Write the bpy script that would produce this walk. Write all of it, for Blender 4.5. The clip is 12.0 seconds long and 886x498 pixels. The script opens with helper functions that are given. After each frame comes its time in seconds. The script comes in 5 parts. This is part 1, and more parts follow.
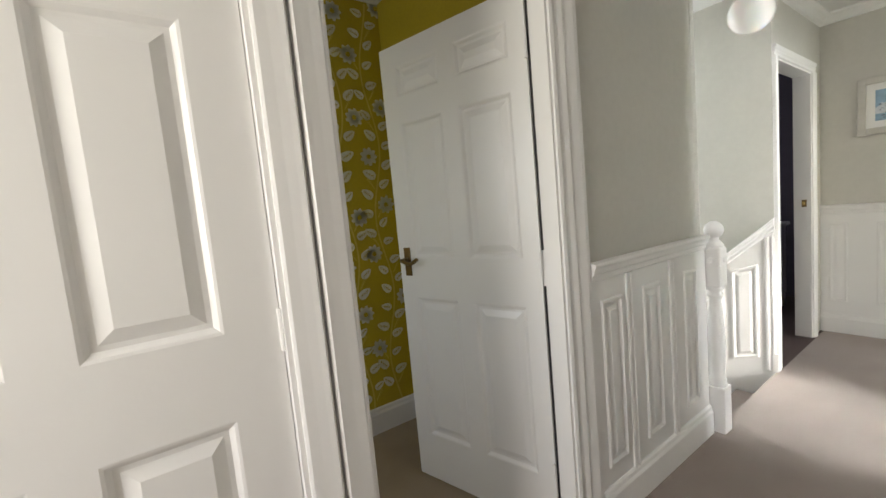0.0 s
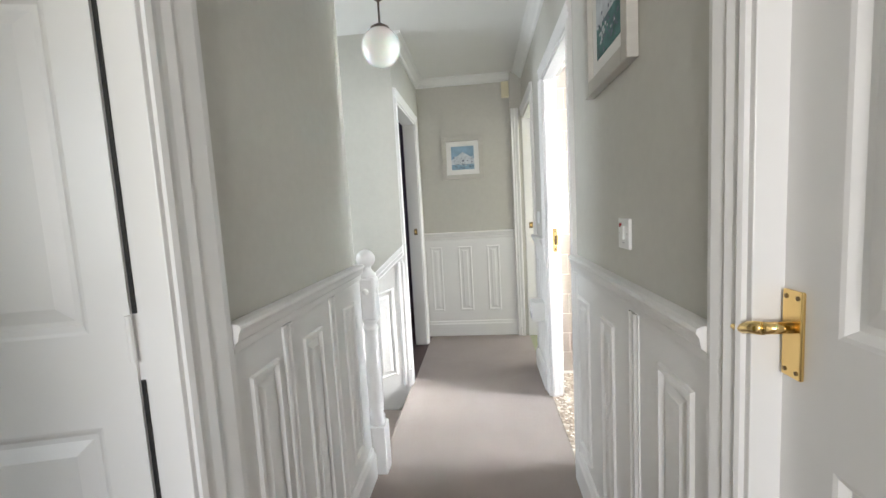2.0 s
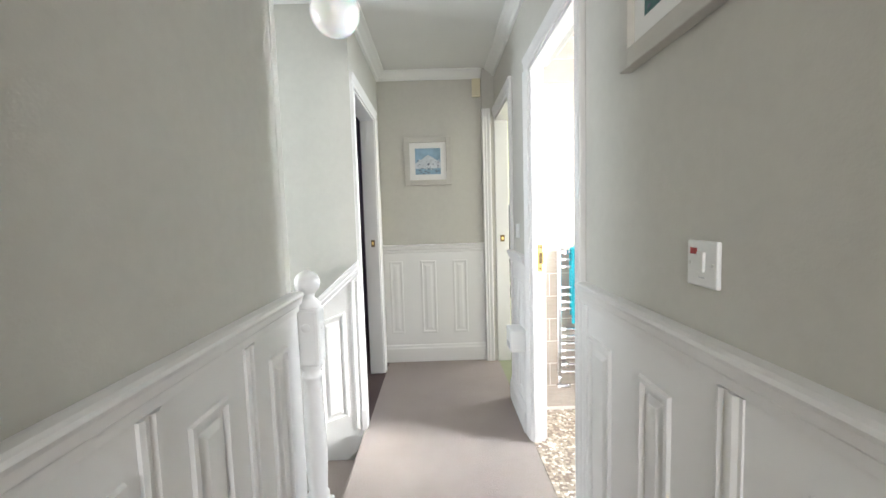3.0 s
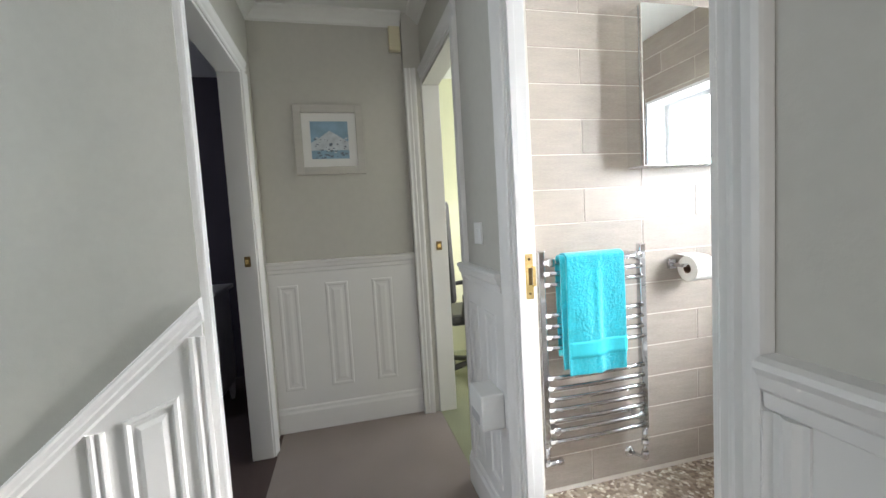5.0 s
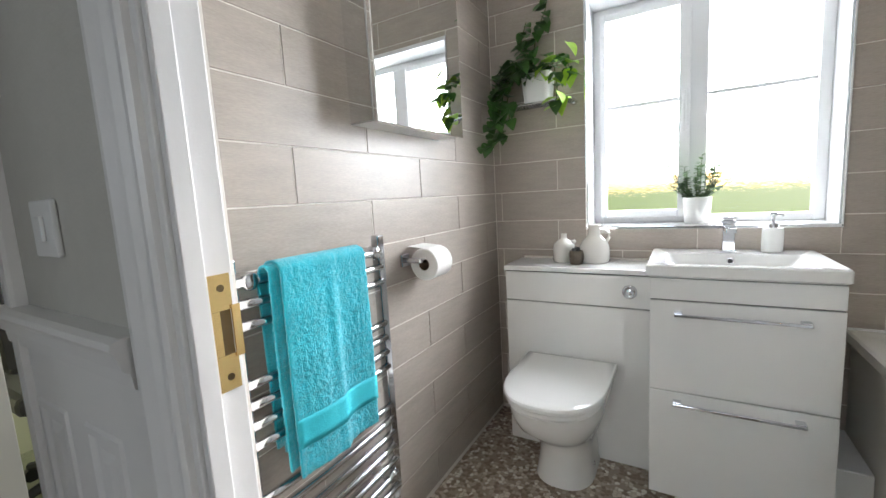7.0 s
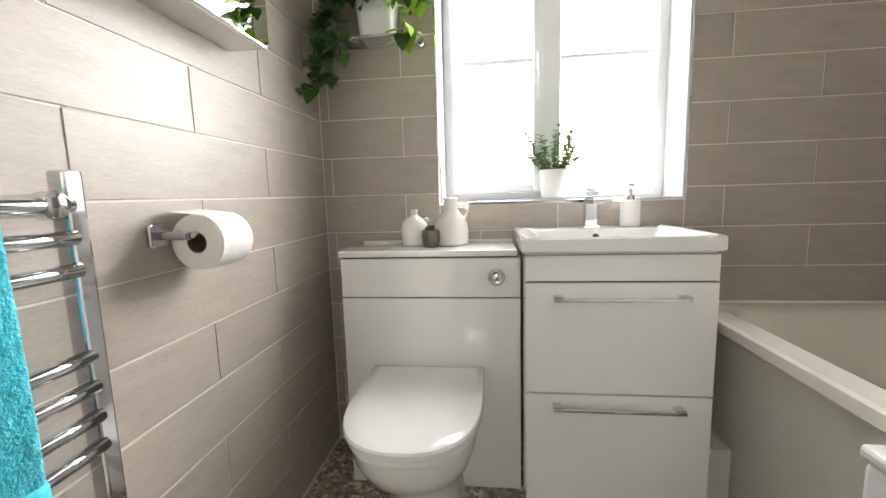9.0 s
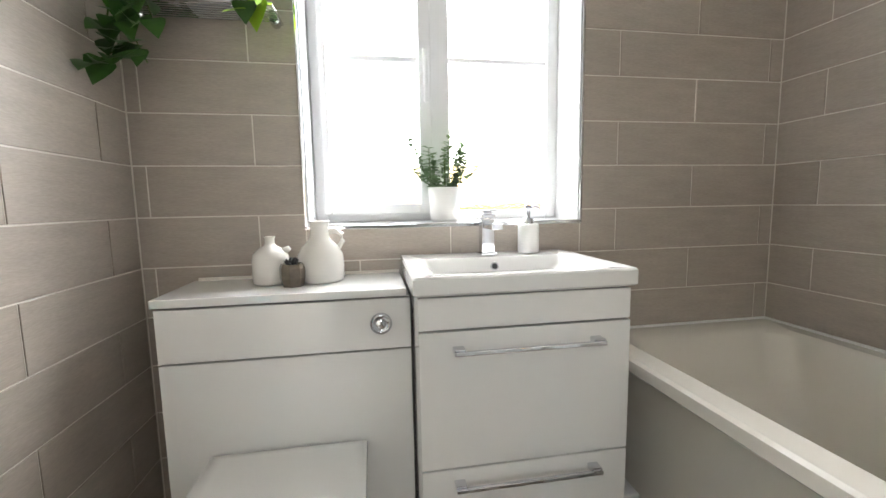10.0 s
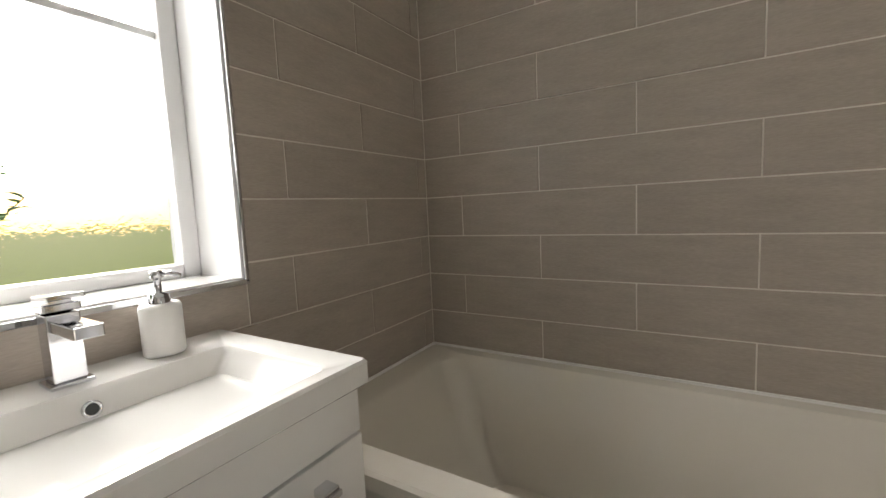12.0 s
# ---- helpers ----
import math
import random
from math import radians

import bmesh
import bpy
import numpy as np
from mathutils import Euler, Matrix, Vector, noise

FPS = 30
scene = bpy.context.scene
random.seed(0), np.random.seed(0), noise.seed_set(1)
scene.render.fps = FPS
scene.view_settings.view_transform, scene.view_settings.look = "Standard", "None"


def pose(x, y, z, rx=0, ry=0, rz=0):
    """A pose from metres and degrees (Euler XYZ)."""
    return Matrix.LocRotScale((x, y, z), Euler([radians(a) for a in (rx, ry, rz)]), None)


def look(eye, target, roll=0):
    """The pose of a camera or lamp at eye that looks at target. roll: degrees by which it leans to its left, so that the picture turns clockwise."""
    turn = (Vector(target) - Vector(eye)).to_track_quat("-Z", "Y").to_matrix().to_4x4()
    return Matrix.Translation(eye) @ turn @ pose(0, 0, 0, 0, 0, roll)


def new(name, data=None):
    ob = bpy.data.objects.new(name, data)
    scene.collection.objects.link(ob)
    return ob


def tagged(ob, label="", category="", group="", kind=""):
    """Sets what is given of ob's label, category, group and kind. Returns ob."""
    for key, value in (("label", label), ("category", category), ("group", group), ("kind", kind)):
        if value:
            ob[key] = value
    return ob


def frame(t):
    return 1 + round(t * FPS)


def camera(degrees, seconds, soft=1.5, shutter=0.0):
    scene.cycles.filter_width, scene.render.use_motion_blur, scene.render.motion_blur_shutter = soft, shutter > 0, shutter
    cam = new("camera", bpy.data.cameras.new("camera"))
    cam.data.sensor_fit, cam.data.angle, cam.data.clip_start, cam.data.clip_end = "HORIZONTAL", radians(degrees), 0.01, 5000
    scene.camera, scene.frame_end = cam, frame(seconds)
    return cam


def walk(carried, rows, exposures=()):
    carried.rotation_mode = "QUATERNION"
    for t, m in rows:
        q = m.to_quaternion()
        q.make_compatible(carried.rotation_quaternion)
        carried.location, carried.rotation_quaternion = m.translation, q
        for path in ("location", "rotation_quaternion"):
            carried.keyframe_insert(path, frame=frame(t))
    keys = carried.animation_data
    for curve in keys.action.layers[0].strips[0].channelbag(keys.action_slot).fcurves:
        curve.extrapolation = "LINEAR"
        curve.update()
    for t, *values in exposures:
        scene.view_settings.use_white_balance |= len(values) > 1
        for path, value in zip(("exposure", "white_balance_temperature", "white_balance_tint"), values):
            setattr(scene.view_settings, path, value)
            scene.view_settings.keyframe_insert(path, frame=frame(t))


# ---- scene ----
cam = camera(94.7, 12.0)
PATH = [
    (0, (0.038, -0.062, 1.272), (1.199, 1.555, 1.084), -5.3),
    (0.5, (0.147, 0.045, 1.261), (1.791, 1.161, 1.036), -3.4),
    (0.8, (0.154, 0.142, 1.264), (1.983, 0.926, 1.063), -3.3),
    (1, (0.171, 0.177, 1.265), (2.063, 0.79, 1.057), -3.6),
    (1.5, (0.258, 0.224, 1.257), (2.214, 0.578, 1.038), -3.3),
    (2, (0.47, 0.243, 1.262), (2.45, 0.443, 1.068), -3.2),
    (2.5, (0.655, 0.255, 1.264), (2.645, 0.334, 1.081), -2.2),
    (3, (0.918, 0.336, 1.267), (2.912, 0.316, 1.108), -1.7),
    (3.2, (1.005, 0.362, 1.267), (2.999, 0.323, 1.115), -1.6),
    (4.8, (1.821, 0.354, 1.231), (3.795, 0.068, 1.087), -2.9),
    (5, (1.889, 0.361, 1.224), (3.83, -0.101, 1.084), -3.3),
    (5.5, (2.116, 0.243, 1.211), (3.91, -0.627, 1.051), -4.0),
    (5.8, (2.231, 0.162, 1.219), (3.9, -0.927, 1.046), -4.2),
    (6, (2.296, 0.133, 1.232), (3.86, -1.097, 1.032), -3.8),
    (6.1, (2.342, 0.135, 1.234), (3.851, -1.163, 1.032), -3.7),
    (6.5, (2.483, 0.097, 1.219), (3.79, -1.399, 0.993), -4.0),
    (7, (2.608, 0.075, 1.178), (3.617, -1.634, 0.926), -3.3),
    (7.2, (2.609, 0.032, 1.146), (3.57, -1.7, 0.867), -2.7),
    (8.8, (2.795, -0.301, 1.022), (3.101, -2.26, 0.762), -1.9),
    (9, (2.803, -0.354, 1.03), (3.034, -2.323, 0.767), -1.6),
    (9.5, (2.813, -0.471, 1.038), (2.786, -2.457, 0.798), -1.3),
    (10, (2.795, -0.639, 1.062), (2.462, -2.598, 0.84), -1),
    (10.5, (2.788, -0.754, 1.096), (2.101, -2.62, 0.883), -1.3),
    (11, (2.812, -0.888, 1.106), (1.761, -2.577, 0.908), -1.8),
    (11.5, (2.774, -0.973, 1.116), (1.361, -2.373, 0.908), -2.4),
    (12, (2.658, -1.054, 1.137), (0.961, -2.094, 0.941), -2.7),
]
EXPOSURES = [(0, 1.35, 6600, 10), (1, 1.5, 6500, 10), (2.5, 1.5, 6050, 10), (3, 1.64, 6150, 10), (3.2, 1.6, 6150, 10), (5, 0.75, 6150, 10), (5.5, 0.65, 6200, 11), (6, 0.62, 6150, 11), (6.5, 0.30, 6100, 11), (7, 0.0, 6150, 11), (9, 0.1, 6700, 11), (10.5, 0.05, 6450, 11), (11, -0.5, 6450, 11), (11.5, -0.6, 6800, 12), (12, -0.7, 7100, 13)]
walk(cam, [(t, look(eye, target, roll)) for t, eye, target, roll in PATH], EXPOSURES)

# ---- world, sun, exposure ----
SUN_EL, SUN_AZ = radians(21), radians(14)          # the sun stands over -y, a little towards -x
world = bpy.data.worlds.new("sky")
scene.world = world
world.use_nodes = True
wn = world.node_tree.nodes
sky = wn.new("ShaderNodeTexSky")
sky.sky_type, sky.sun_disc = "NISHITA", False
sky.sun_elevation, sky.sun_rotation = SUN_EL, radians(180) + SUN_AZ
wn["Background"].inputs["Strength"].default_value = 0.15
world.node_tree.links.new(sky.outputs[0], wn["Background"].inputs["Color"])
sun_data = bpy.data.lights.new("sun", "SUN")
sun_data.energy, sun_data.angle, sun_data.color = 4.5, radians(9), (1.0, 0.94, 0.86)
sun = new("sun", sun_data)
SUN_FROM = Vector((-math.sin(SUN_AZ) * math.cos(SUN_EL), -math.cos(SUN_AZ) * math.cos(SUN_EL), math.sin(SUN_EL)))
sun.matrix_world = look(SUN_FROM * 20, (0, 0, 0))


def area_lamp(name, m, w, h, power, colour=(0.97, 0.985, 1.0)):
    d = bpy.data.lights.new(name, "AREA")
    d.shape, d.size, d.size_y, d.energy, d.color = "RECTANGLE", w, h, power, colour
    o = new(name, d)
    o.matrix_world = m
    return o


# area lamps added in rooms off the landing, whose windows stay out of view
area_lamp("bedroom_fill_light", look((-1.42, 0.39, 1.45), (1.0, 0.05, 1.2)), 0.70, 1.0, 13, (1.0, 0.95, 0.89))
area_lamp("study_fill_light", look((4.65, -2.02, 1.5), (4.4, 0, 1.0)), 1.1, 0.95, 22)
area_lamp("nursery_fill_light", look((-0.92, 1.5, 1.5), (1.0, 1.4, 1.1)), 0.7, 0.9, 2.3)
# fill lamp added in mid-stairwell to brighten the landing; no window there
area_lamp("stair_fill_light", look((2.8, 3.0, 1.7), (2.8, 0.6, 0.9)), 0.7, 0.8, 12, (0.92, 0.98, 1.0))
# weak fill lamp added to lift the dim bedroom, whose walls are unbroken
area_lamp("dim_bedroom_fill_light", look((4.6, 3.04, 1.5), (4.4, 1.5, 1.0)), 0.5, 0.7, 3.2, (0.8, 0.85, 1.0))
# area lamp outside the bathroom window, standing in for the bright sky
bath_light = area_lamp("bathroom_window_light", look((2.50, -2.36, 1.66), (3.12, -0.6, 1.05)), 0.95, 0.90, 38, (0.95, 0.98, 1.0))
bath_light.data.spread = radians(140)


# ---- materials ----
def material(name, colour, rough=0.5, metal=0.0, scale=0.0, vary=0.0, bump=0.0, bump_scale=0.0, coat=0.0, fine=0.0, random_vary=0.0, stretch=None, sheen=0.0):
    m = bpy.data.materials.new(name)
    m.use_nodes = True
    n, l = m.node_tree.nodes, m.node_tree.links
    b = n["Principled BSDF"]
    b.inputs["Roughness"].default_value, b.inputs["Metallic"].default_value = rough, metal
    b.inputs["Coat Weight"].default_value, b.inputs["Coat Roughness"].default_value = coat, 0.06
    b.inputs["Sheen Weight"].default_value = sheen
    b.inputs["Base Color"].default_value = (*colour, 1)
    tc = n.new("ShaderNodeTexCoord")
    src = tc.outputs["Object"]
    if stretch:
        mp = n.new("ShaderNodeMapping")
        mp.inputs["Scale"].default_value = stretch
        l.new(src, mp.inputs["Vector"])
        src = mp.outputs[0]
    value = None
    if vary:
        a = n.new("ShaderNodeTexNoise")
        a.inputs["Scale"].default_value, a.inputs["Detail"].default_value = scale, 6
        l.new(src, a.inputs["Vector"])
        r = n.new("ShaderNodeMapRange")
        r.inputs["From Min"].default_value, r.inputs["From Max"].default_value = 0.3, 0.7
        r.inputs["To Min"].default_value, r.inputs["To Max"].default_value = 1 - vary, 1 + vary
        l.new(a.outputs["Fac"], r.inputs["Value"])
        value = r.outputs[0]
        if fine:
            f = n.new("ShaderNodeTexNoise")
            f.inputs["Scale"].default_value, f.inputs["Detail"].default_value = fine, 3
            l.new(src, f.inputs["Vector"])
            r2 = n.new("ShaderNodeMapRange")
            r2.inputs["From Min"].default_value, r2.inputs["From Max"].default_value = 0.3, 0.7
            r2.inputs["To Min"].default_value, r2.inputs["To Max"].default_value = 1 - vary, 1 + vary
            l.new(f.outputs["Fac"], r2.inputs["Value"])
            x = n.new("ShaderNodeMath")
            x.operation = "MULTIPLY"
            l.new(value, x.inputs[0]), l.new(r2.outputs[0], x.inputs[1])
            value = x.outputs[0]
    if random_vary:
        oi = n.new("ShaderNodeObjectInfo")
        r3 = n.new("ShaderNodeMapRange")
        r3.inputs["To Min"].default_value, r3.inputs["To Max"].default_value = 1 - random_vary, 1 + random_vary
        l.new(oi.outputs["Random"], r3.inputs["Value"])
        if value:
            x = n.new("ShaderNodeMath")
            x.operation = "MULTIPLY"
            l.new(value, x.inputs[0]), l.new(r3.outputs[0], x.inputs[1])
            value = x.outputs[0]
        else:
            value = r3.outputs[0]
    if value:
        mul = n.new("ShaderNodeVectorMath")
        mul.operation = "SCALE"
        mul.inputs[0].default_value = colour
        l.new(value, mul.inputs["Scale"])
        l.new(mul.outputs[0], b.inputs["Base Color"])
    if bump:
        t = n.new("ShaderNodeTexNoise")
        t.inputs["Scale"].default_value, t.inputs["Detail"].default_value = bump_scale, 4
        l.new(src, t.inputs["Vector"])
        bp = n.new("ShaderNodeBump")
        bp.inputs["Strength"].default_value, bp.inputs["Distance"].default_value = bump, 0.004
        l.new(t.outputs["Fac"], bp.inputs["Height"])
        l.new(bp.outputs[0], b.inputs["Normal"])
    return m


WALL = material("greige_emulsion", (0.56, 0.545, 0.50), 0.62, scale=1.5, vary=0.02, bump=0.12, bump_scale=160, fine=30)
WHITE = material("white_satin_paint", (0.80, 0.79, 0.78), 0.33, scale=3, vary=0.015, bump=0.05, bump_scale=60)
CEIL = material("white_ceiling_paint", (0.82, 0.82, 0.80), 0.8, scale=2, vary=0.015, bump=0.1, bump_scale=120)
CARPET = material("taupe_carpet", (0.27, 0.215, 0.19), 0.95, scale=5, vary=0.07, bump=1.0, bump_scale=420, fine=260, sheen=0.25)
BEIGE_CARPET = material("beige_carpet", (0.34, 0.27, 0.19), 0.95, scale=5, vary=0.06, bump=1.0, bump_scale=420, fine=260)
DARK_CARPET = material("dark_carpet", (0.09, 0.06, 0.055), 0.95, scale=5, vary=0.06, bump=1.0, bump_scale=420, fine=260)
GREEN_CARPET = material("sage_carpet", (0.30, 0.31, 0.20), 0.95, scale=5, vary=0.06, bump=1.0, bump_scale=420, fine=260)
TILE = material("taupe_ceramic_tile", (0.42, 0.365, 0.315), 0.42, scale=5, vary=0.07, bump=0.06, bump_scale=40, fine=40, random_vary=0.03, stretch=(1.5, 9, 1))
GROUT = material("pale_grout", (0.78, 0.74, 0.68), 0.85, scale=20, vary=0.04)
CERAMIC = material("white_ceramic", (0.82, 0.81, 0.79), 0.08, scale=2, vary=0.01, coat=0.5)
GLOSS = material("white_gloss_lacquer", (0.86, 0.85, 0.83), 0.07, scale=2, vary=0.01, coat=0.8)
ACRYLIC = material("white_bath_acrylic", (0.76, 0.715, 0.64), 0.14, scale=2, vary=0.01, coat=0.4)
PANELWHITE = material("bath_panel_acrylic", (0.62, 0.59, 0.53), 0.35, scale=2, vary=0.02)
CHROME = material("polished_chrome", (0.66, 0.67, 0.70), 0.07, 1.0, scale=6, vary=0.02)
SATIN = material("satin_chrome", (0.62, 0.61, 0.6), 0.28, 1.0, scale=6, vary=0.03)
BRASS = material("polished_brass", (0.83, 0.60, 0.25), 0.16, 1.0, scale=20, vary=0.05)
AGED = material("aged_brass", (0.20, 0.14, 0.07), 0.35, 1.0, scale=20, vary=0.1)
BRONZE = material("dark_bronze", (0.10, 0.08, 0.065), 0.35, 0.9, scale=20, vary=0.08)
MIRROR = material("mirror_silver", (0.90, 0.91, 0.91), 0.01, 1.0)
UPVC = material("white_upvc", (0.80, 0.80, 0.81), 0.28, scale=3, vary=0.01)
TOWEL = material("turquoise_terry", (0.012, 0.42, 0.53), 0.95, scale=30, vary=0.12, bump=1.0, bump_scale=260, fine=300, sheen=0.4)
TOWEL_BAND = material("turquoise_flat_weave", (0.03, 0.48, 0.58), 0.7, scale=30, vary=0.05, bump=0.4, bump_scale=500)
PAPER = material("white_tissue", (0.86, 0.84, 0.80), 0.95, scale=30, vary=0.03, bump=0.3, bump_scale=90)
CARD = material("brown_card", (0.20, 0.13, 0.08), 0.9, scale=30, vary=0.06)
POT = material("matt_white_pot", (0.80, 0.79, 0.77), 0.45, scale=8, vary=0.02)
GLAZE = material("cream_glazed_stoneware", (0.78, 0.75, 0.70), 0.14, scale=8, vary=0.03, coat=0.4)
SMOKED = material("smoked_candle_glass", (0.14, 0.11, 0.08), 0.12, scale=40, vary=0.2, coat=0.6)
# black plastic; also the painted shade in unit gaps, hinge gap and overflow
BLACK = material("black_plastic_and_shade", (0.018, 0.018, 0.02), 0.4, scale=12, vary=0.1)
CREAM = material("cream_vent_plastic", (0.78, 0.72, 0.52), 0.4, scale=8, vary=0.02)
PLASTIC = material("white_switch_plastic", (0.80, 0.80, 0.79), 0.3, scale=8, vary=0.01)
GREYPLASTIC = material("grey_plastic", (0.45, 0.45, 0.47), 0.4, scale=8, vary=0.02)
RED = material("red_neon", (0.35, 0.02, 0.02), 0.2, scale=8, vary=0.05)
LEAF = material("pothos_leaf", (0.045, 0.13, 0.02), 0.38, scale=25, vary=0.25, random_vary=0.35)
LIME = material("lime_leaf", (0.30, 0.50, 0.03), 0.4, scale=25, vary=0.15)
HERB = material("grey_green_herb_leaf", (0.17, 0.26, 0.13), 0.5, scale=30, vary=0.2)
STEM = material("green_stem", (0.10, 0.14, 0.04), 0.6, scale=30, vary=0.15)
SOIL = material("potting_soil", (0.04, 0.03, 0.02), 0.95, scale=60, vary=0.3)
MUSTARD = material("mustard_wallpaper", (0.46, 0.35, 0.018), 0.7, scale=3, vary=0.04, bump=0.1, bump_scale=90, fine=80)
PRINT = material("wallpaper_cream_print", (0.72, 0.71, 0.60), 0.7, scale=30, vary=0.08)
PRINT2 = material("wallpaper_olive_print", (0.60, 0.49, 0.10), 0.7, scale=30, vary=0.08)
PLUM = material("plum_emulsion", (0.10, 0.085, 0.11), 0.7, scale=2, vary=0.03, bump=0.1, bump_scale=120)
CREAMWALL = material("pale_lime_emulsion", (0.70, 0.70, 0.50), 0.7, scale=2, vary=0.02, bump=0.1, bump_scale=120)
FRAMEWOOD = material("driftwood_frame", (0.54, 0.52, 0.48), 0.55, scale=6, vary=0.05, bump=0.2, bump_scale=60, stretch=(1, 1, 6))
MOUNT = material("white_mount_card", (0.84, 0.83, 0.81), 0.8, scale=10, vary=0.01)
ARTSKY = material("print_pale_blue", (0.28, 0.42, 0.55), 0.7, scale=14, vary=0.15)
ARTWHITE = material("print_white", (0.62, 0.66, 0.70), 0.7, scale=30, vary=0.15)
ARTDARK = material("print_slate", (0.16, 0.19, 0.25), 0.7, scale=50, vary=0.35)
ARTTEAL = material("print_teal", (0.10, 0.22, 0.22), 0.7, scale=25, vary=0.3)
GRASS = material("meadow_grass", (0.34, 0.46, 0.07), 0.9, scale=0.6, vary=0.25, bump=0.6, bump_scale=30, fine=20)


def mosaic_material():
    m = bpy.data.materials.new("pebble_mosaic_vinyl")
    m.use_nodes = True
    n, l = m.node_tree.nodes, m.node_tree.links
    b = n["Principled BSDF"]
    b.inputs["Roughness"].default_value = 0.45
    tc = n.new("ShaderNodeTexCoord")
    v = n.new("ShaderNodeTexVoronoi")
    v.inputs["Scale"].default_value, v.inputs["Randomness"].default_value = 62, 0.75
    e = n.new("ShaderNodeTexVoronoi")
    e.feature = "DISTANCE_TO_EDGE"
    e.inputs["Scale"].default_value, e.inputs["Randomness"].default_value = 62, 0.75
    l.new(tc.outputs["Object"], v.inputs["Vector"]), l.new(tc.outputs["Object"], e.inputs["Vector"])
    sep = n.new("ShaderNodeSeparateColor")
    l.new(v.outputs["Color"], sep.inputs[0])
    ramp = n.new("ShaderNodeValToRGB")
    cols = [(0.0, (0.22, 0.16, 0.12, 1)), (0.28, (0.34, 0.27, 0.205, 1)), (0.52, (0.45, 0.37, 0.29, 1)), (0.75, (0.62, 0.55, 0.46, 1)), (0.91, (0.78, 0.74, 0.66, 1))]
    ramp.color_ramp.interpolation = "CONSTANT"
    while len(ramp.color_ramp.elements) < len(cols):
        ramp.color_ramp.elements.new(0.5)
    for el, (p, c) in zip(ramp.color_ramp.elements, cols):
        el.position, el.color = p, c
    l.new(sep.outputs[0], ramp.inputs[0])
    edge = n.new("ShaderNodeMapRange")
    edge.inputs["From Min"].default_value, edge.inputs["From Max"].default_value = 0.02, 0.08
    l.new(e.outputs["Distance"], edge.inputs["Value"])
    mix = n.new("ShaderNodeMix")
    mix.data_type = "RGBA"
    mix.inputs["A"].default_value = (0.30, 0.24, 0.18, 1)
    l.new(edge.outputs[0], mix.inputs["Factor"]), l.new(ramp.outputs[0], mix.inputs["B"])
    l.new(mix.outputs["Result"], b.inputs["Base Color"])
    bp = n.new("ShaderNodeBump")
    bp.inputs["Strength"].default_value, bp.inputs["Distance"].default_value = 0.3, 0.002
    l.new(edge.outputs[0], bp.inputs["Height"]), l.new(bp.outputs[0], b.inputs["Normal"])
    return m


MOSAIC = mosaic_material()


def glass_material(name, rough, bump):
    m = bpy.data.materials.new(name)
    m.use_nodes = True
    n, l = m.node_tree.nodes, m.node_tree.links
    b = n["Principled BSDF"]
    b.inputs["Base Color"].default_value = (0.97, 0.99, 0.98, 1)
    b.inputs["Transmission Weight"].default_value, b.inputs["Roughness"].default_value, b.inputs["IOR"].default_value = 1.0, rough, 1.12
    if bump:
        t = n.new("ShaderNodeTexNoise")
        t.inputs["Scale"].default_value, t.inputs["Detail"].default_value = 70, 2
        tc = n.new("ShaderNodeTexCoord")
        l.new(tc.outputs["Object"], t.inputs["Vector"])
        bp = n.new("ShaderNodeBump")
        bp.inputs["Strength"].default_value, bp.inputs["Distance"].default_value = bump, 0.004
        l.new(t.outputs["Fac"], bp.inputs["Height"]), l.new(bp.outputs[0], b.inputs["Normal"])
    return m


OBSCURE = glass_material("obscured_window_glass", 0.10, 0.6)
CLEAR = glass_material("clear_picture_glass", 0.0, 0)


def globe_material():
    m = material("opal_glass_globe", (0.86, 0.85, 0.82), 0.18, coat=0.4)
    m.node_tree.nodes["Principled BSDF"].inputs["Subsurface Weight"].default_value = 0.3
    return m


OPAL = globe_material()


# ---- mesh helpers ----
def smooth(bm, on=True):
    for f in bm.faces:
        f.smooth = on
    for e in bm.edges:
        if len(e.link_faces) == 2 and e.calc_face_angle(0) > 0.6:
            e.smooth = False


def part(name, bm, mat, parent=None, label="", soft=False):
    if soft:
        smooth(bm)
    me = bpy.data.meshes.new(name)
    bm.to_mesh(me)
    bm.free()
    me.materials.append(mat)
    o = new(name, me)
    if parent:
        o.parent = parent
        o.matrix_parent_inverse = Matrix.Translation(-parent.location)
    if label:
        o["label"] = label
    return o


def thing(name, at, label, category, group="", kind=""):
    o = new(name)
    o.location = at
    o.empty_display_size = 0.05
    return tagged(o, label, category, group, kind)


def box(bm, lo, hi, bevel=0.0, seg=2):
    c = [(a + b) / 2 for a, b in zip(lo, hi)]
    s = [abs(b - a) for a, b in zip(lo, hi)]
    r = bmesh.ops.create_cube(bm, size=1, matrix=Matrix.Translation(c) @ Matrix.Diagonal((*s, 1)))
    if bevel:
        es = list({e for v in r["verts"] for e in v.link_edges})
        bmesh.ops.bevel(bm, geom=es, offset=bevel, segments=seg, affect="EDGES", profile=0.5)
    return bm


def boxes(*list_of, bevel=0.0):
    bm = bmesh.new()
    for lo, hi in list_of:
        box(bm, lo, hi, bevel)
    return bm


